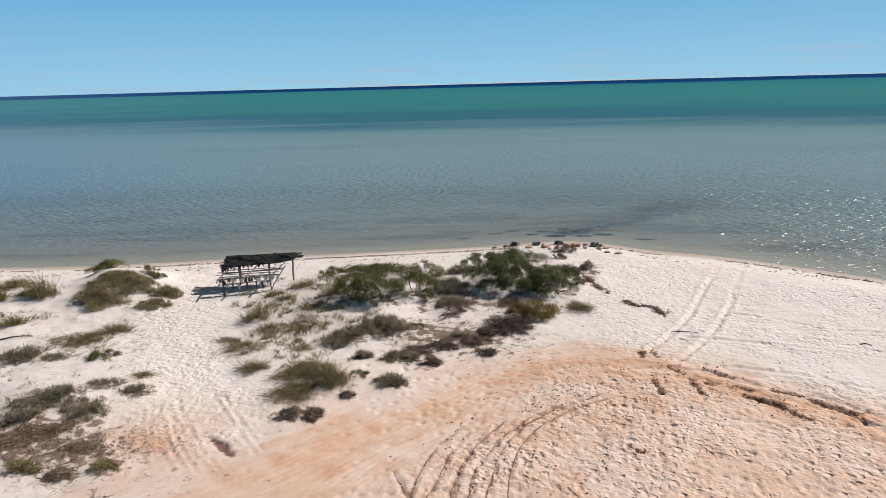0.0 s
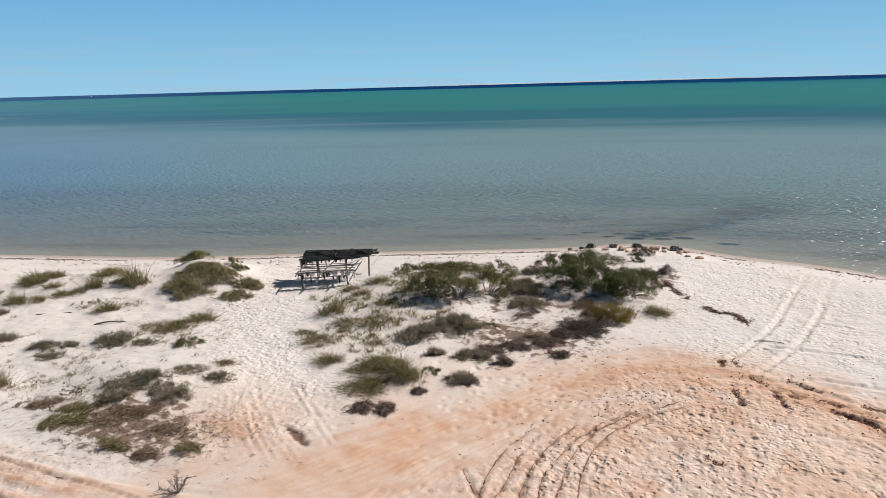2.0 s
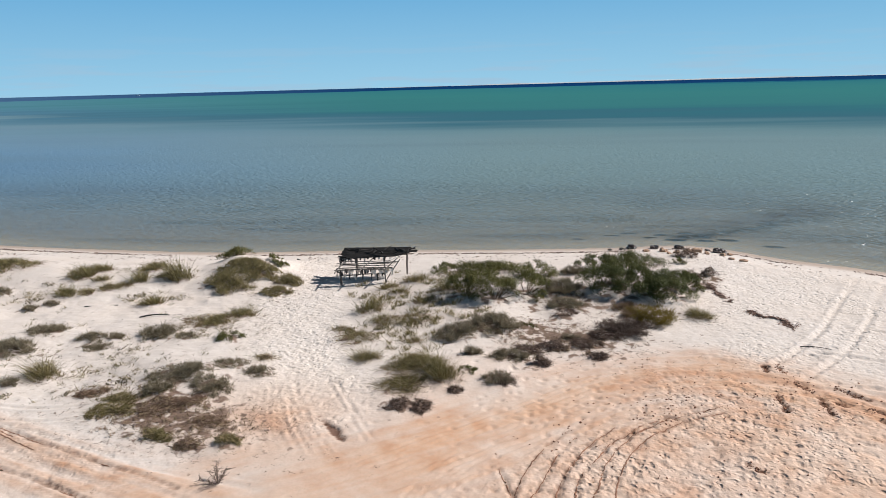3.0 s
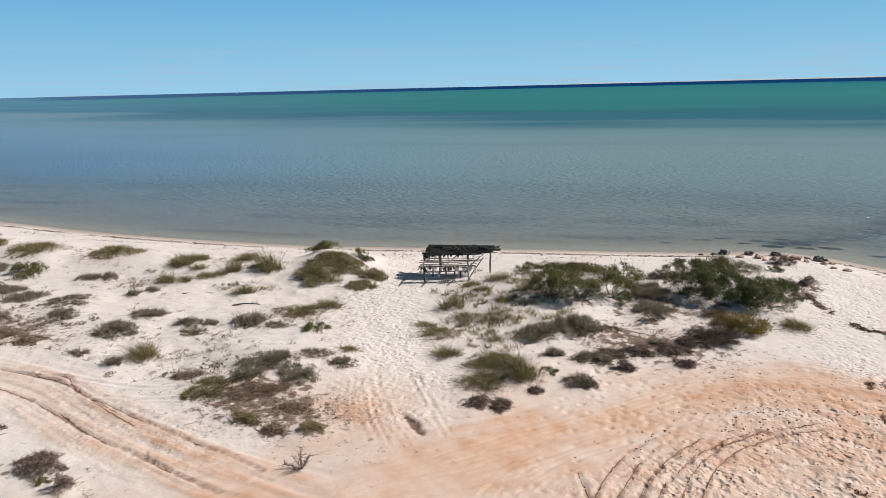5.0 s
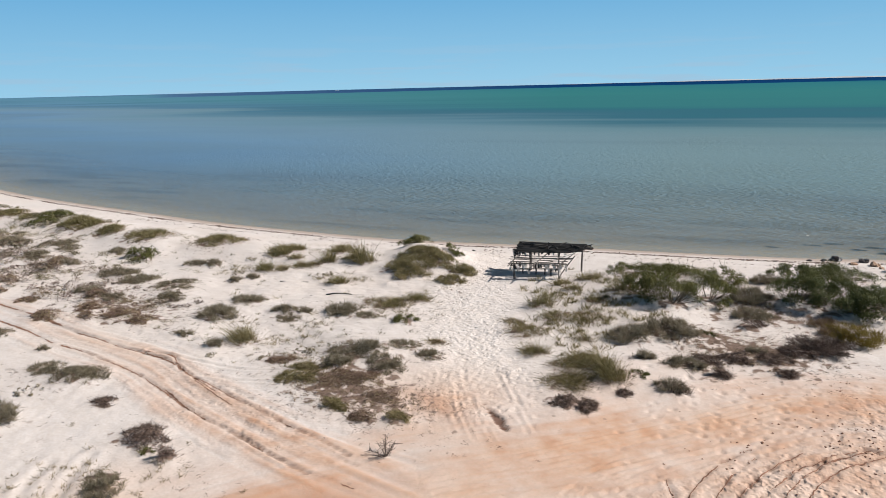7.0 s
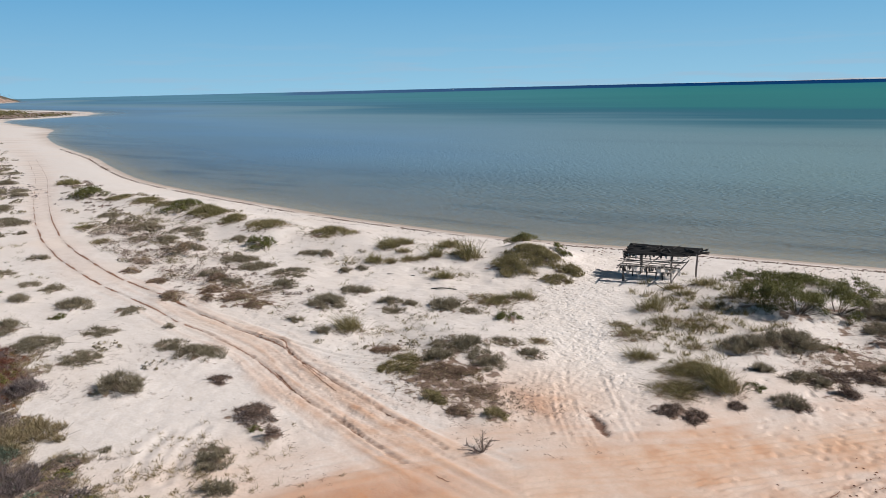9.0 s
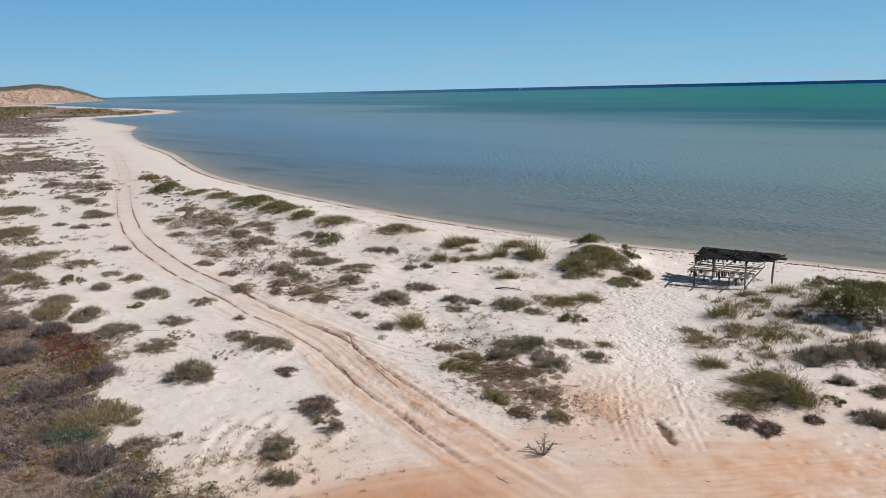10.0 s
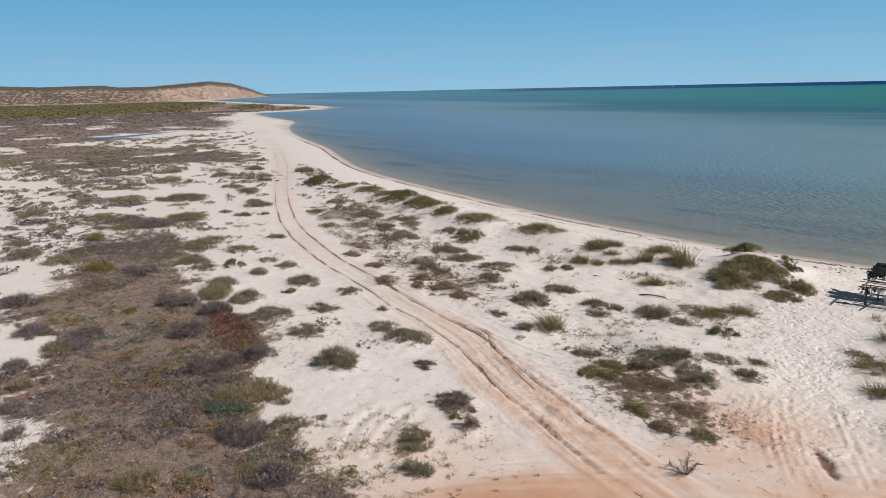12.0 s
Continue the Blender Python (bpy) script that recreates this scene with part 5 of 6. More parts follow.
ROADLINE = curve(ROAD, 1.5)
strewn("marsh_plants", "low brown and grey marsh plants in a dense mat", "marsh plants", 17000, (-62, -9, -4, 24), lambda x, y: in_marsh(x, y) * (0.25 + 0.75 * vnoise(x * 1.2, y * 1.2, 91)), 0.20, LEAF_MARSH, 201, 0.55, 8, True)
strewn("marsh_scrub", "dark grey-purple dry marsh scrub", "marsh plants", 5000, (-62, -9, -4, 24), lambda x, y: in_marsh(x, y) * sstep(0.52, 0.62, fnoise(x * 0.4, y * 0.4, 92)), 0.22, LEAF_PLUM, 202, 0.8, 12, True)
strewn("marsh_herbs", "grey-green herbs among the marsh plants", "marsh plants", 3000, (-62, -9, -4, 24), lambda x, y: in_marsh(x, y) * sstep(0.55, 0.66, fnoise(x * 0.33, y * 0.33, 93)), 0.22, LEAF_GREY, 203, 0.8, 12, True)
strewn("glasswort", "red and amber glasswort in the marsh mat", "marsh plants", 1500, (-45, -14, 0, 18), lambda x, y: in_marsh(x, y) * np.maximum(bump2(x, y, -31.5, 12.4, 4.0, 1.0, -0.3), 0.8 * sstep(0.66, 0.72, fnoise(x * 0.5, y * 0.5, 94))), 0.12, make_leaf("glasswort_leaf", (0.14, 0.035, 0.025), (0.21, 0.08, 0.035), (0.24, 0.15, 0.055), 0.1), 204)
strewn("far_scrub", "low dark scrub in bands across the salt flat", "scrub", 10000, (-420, -60, 5, 190), lambda x, y: np.maximum(far_cover(x, y), 0.9 * in_marsh(x, y) * (x < -60)), 0.24, LEAF_PLUM, 205, 0.22, 5, False, 0.34)
strewn("flat_scrub", "grey-brown scrub spreading over the sandy flat", "scrub", 6000, (-130, -50, 4, 60), lambda x, y: np.clip(in_marsh(x, y) + far_cover(x, y), 0, 1) * (0.3 + 0.7 * vnoise(x * 0.6, y * 0.6, 90)), 0.20, LEAF_PLUM, 213, 0.4, 6, False, 0.32)
strewn("dune_scrub", "dry grey and brown scrub on the low dunes", "scrub", 900, (-66, -24, 21, 42), lambda x, y: sstep(0.25, 0.6, bump2(x, y, -43, 29.5, 14, 3.6, -0.32)) * sstep(1.8, 2.6, np.min(np.hypot(x[:, None] - ROADLINE[:, 0], y[:, None] - ROADLINE[:, 1]), 1)) * sstep(0.42, 0.6, fnoise(x * 0.5, y * 0.5, 89)), 0.24, LEAF_MARSH, 214, 0.8, 14, False, 0.2)


def open_sand(x, y):
    s = inland(x, y)
    return sstep(6, 12, s) * sstep(1.6, 3.0, np.min(np.hypot(x[:, None] - ROADLINE[:, 0], y[:, None] - ROADLINE[:, 1]), 1)) * sstep(-11, -16, x) * (0.08 + 0.92 * sstep(0.5, 0.68, fnoise(x * 0.28, y * 0.42, 95)))


def mounds(name, label, n, box, chance, size, material, seed, leaves=64, tall=0.5, leaf=0.135):
    """Many low rounded bushes in one mesh, from a few shapes turned and scaled."""
    rg = np.random.default_rng(seed)
    shapes = []
    for i in range(10):
        (V, Q, T), C = crown(rg, 1.0, tall, leaves, leaf, 9)
        V[:, 0] *= rg.uniform(0.8, 1.5)
        k = rg.integers(0, len(C), leaves // 9)
        tw = sticks(C[k] * np.array([0.4, 0.4, 0]), C[k] + rg.normal(0, 0.35, (len(k), 3)) * np.array([1, 1, 0.3]), 0.022, 0.012)
        v, f = joined([(V, Q, T), tw])
        shapes.append((v, f[0], f[1]))
    x, y = rg.uniform(box[0], box[1], n * 8), rg.uniform(box[2], box[3], n * 8)
    ok = rg.random(n * 8) < chance(x, y)
    pieces = []
    for x0, y0 in zip(x[ok][:n], y[ok][:n]):
        v, q, t = shapes[rg.integers(0, 10)]
        a, s = rg.uniform(0, 6.28), size * rg.uniform(0.35, 1.3) * max(1, math.hypot(x0, y0) / 50) ** 0.5
        c, s_ = math.cos(a) * s, math.sin(a) * s
        pieces.append((np.stack([x0 + v[:, 0] * c - v[:, 1] * s_, y0 + v[:, 0] * s_ + v[:, 1] * c, float(height(x0, y0)) - 0.02 + v[:, 2] * s], 1), q, t))
    v, f = joined(pieces)
    return tagged(new(name, mesh_of(name, v, f, material)), label, "scrub", kind="stuff")


mounds("scattered_saltbush", "scattered tiny grey saltbushes on pale sand", 900, (-190, -14, -2, 110), lambda x, y: open_sand(x, y) * sstep(12, 45, np.hypot(x, y) - 8), 0.5, LEAF_SALT, 206)
belt = lambda x, y: sstep(1.8, 3.0, np.min(np.hypot(x[:, None] - ROADLINE[:, 0], y[:, None] - ROADLINE[:, 1]), 1)) * sstep(40, 55, np.hypot(x, y)) * sstep(8, 14, inland(x, y))
mounds("flat_saltbush", "grey saltbushes between the marsh and the sand road", 800, (-150, -40, 12, 70), lambda x, y: belt(x, y) * sstep(0.45, 0.62, fnoise(x * 0.11, y * 0.25, 85)), 0.6, LEAF_SALT, 218)
mounds("marsh_cushions", "grey-purple cushions standing out of the marsh mat", 330, (-60, -12, 0, 20), lambda x, y: in_marsh(x, y) * sstep(0.52, 0.62, fnoise(x * 0.3, y * 0.3, 84)), 0.42, LEAF_PLUM, 219, 120, 0.5, 0.085)
mounds("marsh_brown_cushions", "dark brown cushions standing out of the marsh mat", 260, (-60, -12, 0, 20), lambda x, y: in_marsh(x, y) * sstep(0.52, 0.62, fnoise(x * 0.3, y * 0.3, 83)), 0.36, LEAF_MARSH, 220, 110, 0.45, 0.085)
mounds("roadside_scrub", "dry grey-brown scrub on the dune beside the road", 330, (-90, -26, 22, 50), lambda x, y: sstep(1.6, 2.4, np.min(np.hypot(x[:, None] - ROADLINE[:, 0], y[:, None] - ROADLINE[:, 1]), 1)) * sstep(7.5, 5, np.min(np.hypot(x[:, None] - ROADLINE[:, 0], y[:, None] - ROADLINE[:, 1]), 1)) * (y > 10 - 0.42 * x) * sstep(6, 9, inland(x, y)) * sstep(0.35, 0.55, fnoise(x * 0.3, y * 0.3, 82)), 0.34, LEAF_MARSH, 221, 64)
for name, label, n, k, seed, mat in (("amber_cushions", "amber and orange cushions in the marsh mat", 150, 77, 231, make_leaf("amber_leaf", (0.17, 0.09, 0.03), (0.27, 0.15, 0.05), (0.30, 0.20, 0.08), 0.1)),
                                     ("blue_green_cushions", "blue-green cushions in the marsh mat", 90, 76, 232, make_leaf("blue_green_leaf", (0.06, 0.085, 0.06), (0.125, 0.165, 0.12), (0.19, 0.21, 0.15), 0.1)),
                                     ("olive_cushions", "yellow-olive cushions in the marsh mat", 160, 75, 233, make_leaf("yellow_olive_leaf", (0.11, 0.10, 0.025), (0.20, 0.18, 0.05), (0.25, 0.21, 0.08), 0.1))):
    mounds(name, label, n, (-58, -12, 0, 21), lambda x, y: in_marsh(x, y) * sstep(0.56, 0.66, fnoise(x * 0.3, y * 0.3, k)), 0.5, mat, seed, 130, 0.35, 0.08)
bush = leafy_shrub("marsh_saltbush", -22.3, 8.8, 0.8, 0.42, bpy.data.materials["blue_green_leaf"], "blue-green low bush at the marsh edge", "shrub", "marsh shrubs", 0.04, 0.9, 901, 60)
bush = leafy_shrub("marsh_shrub", -26.4, 9.6, 0.62, 0.4, LEAF_TWIG, "blackish dead bush in the marsh mat", "shrub", "marsh shrubs", 0.035, 0.8, 902, 160)
strewn("straw_flecks", "pale dry stalks lying over the marsh mat", "straw", 6500, (-50, -9, -4, 18), lambda x, y: in_marsh(x, y) * (0.2 + 0.8 * sstep(0.4, 0.6, fnoise(x * 0.4, y * 0.4, 74))), 0.11, make_leaf("straw_fleck", (0.30, 0.235, 0.18), (0.48, 0.39, 0.31), (0.56, 0.48, 0.39), 0.1), 234, 1.1, 4, False, 0.2)
strewn("dry_straw", "pale dry straw standing in the marsh mat", "straw", 3000, (-50, -9, -4, 18), lambda x, y: in_marsh(x, y) * sstep(0.4, 0.65, fnoise(x * 0.5, y * 0.5, 87)), 0.2, make_leaf("straw", (0.30, 0.24, 0.19), (0.46, 0.38, 0.31), (0.55, 0.47, 0.38), 0.1), 216, 0.8, 5, True)
strewn("glasswort_patch", "dark red glasswort patch at the marsh edge", "marsh plants", 2400, (-40, -22, 8, 18), lambda x, y: sstep(0.35, 0.65, bump2(x, y, -30, 12.3, 5.2, 0.9, -0.27) + 0.7 * (fnoise(x * 0.8, y * 0.8, 86) - 0.5)), 0.22, make_leaf("red_glasswort_leaf", (0.10, 0.026, 0.02), (0.19, 0.06, 0.04), (0.25, 0.13, 0.08), 0.15), 217, 0.7, 10, True)
mounds("flat_scrub_cushions", "grey-purple scrub cushions on the sand beyond the marsh", 170, (-86, -40, 2, 18), lambda x, y: (1 - in_marsh(x, y)) * sstep(0.45, 0.6, fnoise(x * 0.13, y * 0.3, 72)) * sstep(17, 12, y + 0.1 * (x + 60)), 0.75, LEAF_PLUM, 241, 90, 0.4, 0.1)
strewn("dry_tufts", "small dry tufts and twigs on the sand", "litter", 4500, (-60, 8, 12, 42), lambda x, y: np.clip(dead_cover(x, y) + 0.35 * open_sand(x, y) * sstep(70, 30, np.hypot(x, y)), 0, 1), 0.14, LEAF_BROWN, 207, 0.35, 8, True)
strewn("leaf_litter", "dark fallen twigs and dry leaf litter on sand", "litter", 3600, (-50, 9, 12, 44), lambda x, y: np.clip(0.9 * dead_cover(x, y) + 0.3 * open_sand(x, y), 0, 1), 0.15, LEAF_TWIG, 208, 0.15, 7, True)
strewn("withered_mat", "fine olive-brown withered mat between the shrubs", "ground cover", 5000, (-36, 9, 16, 42), lambda x, y: sstep(0.3, 0.7, dead_cover(x, y) + 0.5 * (fnoise(x * 1.1, y * 1.1, 99) - 0.5)), 0.12, make_leaf("withered_mat_leaf", (0.17, 0.115, 0.07), (0.28, 0.20, 0.125), (0.37, 0.28, 0.19), 0.1), 212, 0.7, 6, False, 0.26)
strewn("dune_wisps", "thin wisps of pale grass across the dunes", "grass", 1100, (-62, -12, 19, 45), lambda x, y: open_sand(x, y) * sstep(0.35, 0.6, fnoise(x * 0.7, y * 0.7, 79)) * (1 - footway(x, y)), 0.26, make_leaf("wisp", (0.16, 0.14, 0.07), (0.30, 0.25, 0.14), (0.42, 0.34, 0.22), 0.1), 222, 0.7, 12, True)
strewn("mound_grass", "sparse pale dune grass over the sand mound", "grass", 190, (-12, 0, 25, 40), lambda x, y: bump2(x, y, -6.6, 32.5, 3.0, 5.0, 0.25) * sstep(0.4, 0.6, vnoise(x * 0.9, y * 0.9, 98)) * (1 - footway(x, y)), 0.30, BLADE, 209, 1.0, 26, True)
strewn("marsh_edge_grass", "short grey tufts at the marsh edge", "grass", 800, (-30, -12, 6, 16), lambda x, y: sstep(0.02, 0.4, in_marsh(x, y)) * sstep(0.98, 0.5, in_marsh(x, y)) + 0.3 * bump2(x, y, -16, 11, 2.6, 2.2), 0.2, LEAF_DRY, 210, 0.7, 16, True)
def mangrove_belt(x, y):
    r, a = np.hypot(x, y), np.degrees(np.arctan2(-x, y))
    edge_ = 390 + 90 * fnoise(a * 0.8, a * 0, 96)
    return sstep(edge_ - 25, edge_ + 40, r) * sstep(980, 880, r) * sstep(68.5, 71.5, a + 3 * fnoise(x * 0.02, y * 0.02, 78)) * (0.15 + 0.85 * sstep(0.25, 0.45, fnoise(x * 0.02, y * 0.05, 77)))


strewn("mangroves", "low green mangrove thicket along the far flat", "mangroves", 15000, (-1000, -340, 40, 330), mangrove_belt, 0.42, LEAF_MANGROVE, 211, 0.42, 5, False, 0.4)
strewn("spit_scrub", "low dark scrub along the far sand spit", "scrub", 700, (-620, -330, 150, 300), lambda x, y: sstep(5, 12, inland(x, y)) * np.maximum.reduce([bump2(x, y, -400, 214, 36, 9, -0.6), bump2(x, y, -510, 243, 70, 12, -0.45), bump2(x, y, -300, 128, 30, 10, -0.5)]), 0.34, LEAF_MANGROVE, 235, 0.5, 6, False, 0.45)


def clods(name, label, P, size, seed):
    """Loose lumps of earth, rough eight-sided, half sunk."""
    rg = np.random.default_rng(seed)
    n = len(P)
    D = np.array([(1, 0, 0), (0, 1, 0), (-1, 0, 0), (0, -1, 0), (0, 0, 0.7), (0, 0, -0.5)], float)
    s = size * rg.uniform(0.35, 1.3, (n, 1, 1))
    c = np.stack([P[:, 0], P[:, 1], height(P[:, 0], P[:, 1])], 1)
    V = (D[None] * rg.uniform(0.6, 1.3, (n, 6, 1)) + rg.normal(0, 0.15, (n, 6, 3))) * s + c[:, None]
    T = np.array([(0, 1, 4), (1, 2, 4), (2, 3, 4), (3, 0, 4), (1, 0, 5), (2, 1, 5), (3, 2, 5), (0, 3, 5)])
    tagged(new(name, mesh_of(name, V.reshape(-1, 3), [(6 * np.arange(n)[:, None, None] + T[None]).reshape(-1, 3)], RUT_SOIL_SHADE)), label, "soil", kind="stuff")


rg = np.random.default_rng(215)
x, y = rg.uniform(-3, 15, 9000), rg.uniform(15, 27.5, 9000)
ok = rg.random(9000) < 0.30 * np.maximum.reduce([bump2(x, y, 3.6, 22.8, 3.6, 1.3, 0.55), 0.7 * bump2(x, y, 9.5, 24.2, 3.0, 1.6, -0.6), 0.12 * sstep(0, 3, x)]) * (0.3 + 1.4 * sstep(0.4, 0.6, fnoise(x * 0.9, y * 0.9, 88)))
clods("earth_crumbs", "dark red-brown crumbs of churned earth on sand", np.stack([x[ok], y[ok]], 1), 0.042, 216)
P = np.concatenate([l[rg.integers(0, len(l), int(12 + 3 * len(l)))] + 0 for l, w in SCARS])
P = P + rg.normal(0, 1, P.shape) * 0.065 * rg.uniform(0.3, 1.6, (len(P), 1))
clods("scar_clods", "raw dark red earth thrown up in wheel holes", P, 0.04, 217)


def ribbons(name, label, lines, seed, fade=0.35):
    """Dark strips for crumbled earth and painted-on shade along rut edges, broken and uneven in width."""
    rg = np.random.default_rng(seed)
    pieces = []
    for line, wide in lines:
        n = len(line)
        if n < 4:
            continue
        T = np.gradient(line, axis=0)
        T /= np.hypot(*T.T)[:, None] + 1e-9
        N = np.stack([-T[:, 1], T[:, 0]], 1)
        far = np.minimum(np.hypot(*line.T) / 28, 1.5)
        half = 0.38 * wide * np.maximum(far, 0.8)[:, None] * (0.45 + 0.7 * vnoise(line[:, 0] * 1.4, line[:, 1] * 1.4, seed) + 0.3 * vnoise(line[:, 0] * 5, line[:, 1] * 5, seed))[:, None]
        half *= (1 - 0.75 * sstep(55, 85, np.hypot(*line.T)))[:, None]
        half *= sstep(fade, fade + 0.15, fnoise(line[:, 0] * 0.55, line[:, 1] * 0.55, seed + 1))[:, None]
        jit = rg.normal(0, 0.012, (n, 2))
        a, b = line + N * half + jit, line - N * half + jit
        V = np.concatenate([np.column_stack([a, height(a[:, 0], a[:, 1]) + 0.008]), np.column_stack([line, height(line[:, 0], line[:, 1]) + 0.014]), np.column_stack([b, height(b[:, 0], b[:, 1]) + 0.008])])
        i = np.arange(n - 1)
        i = i[(half[:-1, 0] > 0.004) | (half[1:, 0] > 0.004)]
        if len(i):
            pieces.append((V, np.concatenate([np.stack([i, i + 1, n + i + 1, n + i], 1), np.stack([n + i, n + i + 1, 2 * n + i + 1, 2 * n + i], 1)]), np.zeros((0, 3), int)))
    v, f = joined(pieces)
    tagged(new(name, mesh_of(name, v, f, RUT_SOIL_SHADE)), label, "soil", kind="stuff")


ribbons("rut_soil_and_shade", "red-brown strips along the wheel ruts, crumbled earth and painted-on shade", RUTS, 131, 0.33)

# wrack left by the tide
def wrack_line(name, label, x0, x1, off, n, seed, spreadm=0.25, size=0.09):
    rg = np.random.default_rng(seed)
    x = rg.uniform(x0, x1, n)
    y = hermite(x, SX, SY) - off - rg.normal(0, spreadm, n)
    ok = rg.random(n) < sstep(0.3, 0.6, fnoise(x * 0.35, x * 0 + off, 97))
    x, y = x[ok], y[ok]
    P = np.stack([x, y, height(x, y) + 0.015], 1)
    v, f = joined([leaf_quads(P, np.tile([0, 0, 1.5], (len(P), 1)), size, rg, 2.6)])
    tagged(new(name, mesh_of(name, v, f, WRACK)), label, "seaweed", kind="stuff")


wrack_line("tide_wrack", "thin dark line of dried seaweed above the waterline", -150, 24, 1.5, 5200, 301, 0.16)
wrack_line("old_wrack", "scattered old seaweed high on the beach", -60, 24, 3.2, 1100, 302, 0.6, 0.08)
trail = curve([(7.9, 37.8), (8.1, 35.6), (8.8, 34.2), (9.4, 33.0), (10.2, 32.4), (10.35, 31.5)], 0.02)
rg = np.random.default_rng(303)
tp = trail[(len(trail) * rg.random(2000) ** 0.85).astype(int)] + rg.normal(0, 1, (2000, 2)) * np.repeat(rg.uniform(0.03, 0.2, 200), 10)[:, None]
tp = tp[fnoise(tp[:, 0] * 1.8, tp[:, 1] * 1.8, 73) > 0.45]
v, f = joined([leaf_quads(np.stack([tp[:, 0], tp[:, 1], height(tp[:, 0], tp[:, 1]) + rg.uniform(0.01, 0.05, len(tp))], 1), np.tile([0, 0, 1.0], (len(tp), 1)), 0.055, rg, 2.2)])
tagged(new("seaweed_heap", mesh_of("seaweed_heap", v, f, make_leaf("brown_seaweed", (0.16, 0.09, 0.07), (0.28, 0.17, 0.13), (0.36, 0.26, 0.2), 0.0))), "long heap of dark dried seaweed on the sand", "seaweed", kind="stuff")


# ---------------------------------------------------------------- rocks at the point


def rock(x, y, r, flat, material, label, seed):
    bm = bmesh.new()
    bmesh.ops.create_icosphere(bm, subdivisions=3, radius=1)
    o = Vector((seed * 3.7, seed * 1.3, 0))
    for q in bm.verts:
        n = noise.noise(q.co * 1.1 + o) * 0.5 + noise.noise(q.co * 2.7 + o) * 0.3
        c = q.co * (1 + n)
        c = Vector((c.x, c.y * 0.8, c.z * flat))
        c.z = max(c.z, -0.35 * flat)
        q.co = c * r
    me = bpy.data.meshes.new("rock")
    bm.to_mesh(me)
    bm.free()
    me.materials.append(material)
    ob = tagged(new("rock", me), label, "rock", "rocks at the point")
    ob.matrix_world = pose(x, y, float(height(x, y)) + 0.22 * r * flat, 0, 0, seed * 47 % 360)
    return ob


ROCKS = [(5.1, 48.3, .5, 0), (6.6, 48.2, .42, 0), (8.2, 48.2, .45, 0), (10.6, 47.1, .55, 0), (5.9, 47.0, .32, 1), (7.0, 46.8, .42, 1), (8.5, 46.6, .42, 1), (9.1, 46.9, .45, 1),
         (9.6, 46.1, .26, 1), (10.5, 45.8, .3, 1), (10.7, 44.4, .22, 1), (11.3, 43.9, .28, 1), (7.7, 46.1, .3, 1), (7.2, 45.8, .22, 1), (3.6, 47.6, .2, 0), (9.9, 47.6, .24, 0), (4.4, 47.9, .25, 0), (11.0, 46.2, .25, 1)]
for i, (x, y, r, tan) in enumerate(ROCKS):
    rock(x, y, 0.8 * r, 0.55, ROCK_TAN if tan else ROCK_DARK, "tan weathered rock on the beach" if tan else "dark wet rock at the waterline", i + 1)


# ---------------------------------------------------------------- driftwood shelter


def pole(a, b, r0, r1, seed, sides=8, bend=0.03):
    """A knotty, slightly bent pole between two places."""
    rg = random.Random(seed)
    a, b = Vector(a), Vector(b)
    d = (b - a).normalized()
    u = d.orthogonal().normalized()
    w = d.cross(u)
    bm = bmesh.new()
    rings, n = [], 6
    ox, oy = rg.uniform(-bend, bend), rg.uniform(-bend, bend)
    for i in range(n):
        t = i / (n - 1)
        c = a.lerp(b, t) + (u * ox + w * oy) * math.sin(math.pi * t)
        r = (r0 + (r1 - r0) * t) * rg.uniform(0.85, 1.15)
        rings.append([bm.verts.new(c + r * rg.uniform(0.9, 1.1) * (u * math.cos(6.2832 * k / sides) + w * math.sin(6.2832 * k / sides))) for k in range(sides)])
    for p, q in zip(rings, rings[1:]):
        for k in range(sides):
            bm.faces.new((p[k], p[(k + 1) % sides], q[(k + 1) % sides], q[k]))
    bm.faces.new(rings[0][::-1])
    bm.faces.new(rings[-1])
    return bm


def bm_part(name, bm, material, parent, label=""):
    me = bpy.data.meshes.new(name)
    bmesh.ops.recalc_face_normals(bm, faces=bm.faces)
    bm.to_mesh(me)
    bm.free()
    me.materials.append(material)
    return part(name, me, parent, label)


shelter = tagged(new("driftwood_shelter"), "weathered driftwood shelter with slatted roof and hanging strips", "shelter")
g = lambda x, y: float(height(x, y)) - 0.12
FL, FR, BL, BR, ML = (-12.0, 36.85), (-9.5, 37.25), (-11.75, 39.2), (-8.75, 39.45), (-10.1, 39.3)
for i, ((x, y), top, r) in enumerate(((FL, 1.0, .06), (FR, 1.05, .065), (BL, 1.62, .075), (BR, 1.52, .05), (ML, 1.56, .05))):
    bm_part("post", pole((x, y, g(x, y)), (x + 0.04 * (i - 2), y + 0.03, top), r * 1.1, r * 0.9, 10 + i), GREYWOOD, shelter)
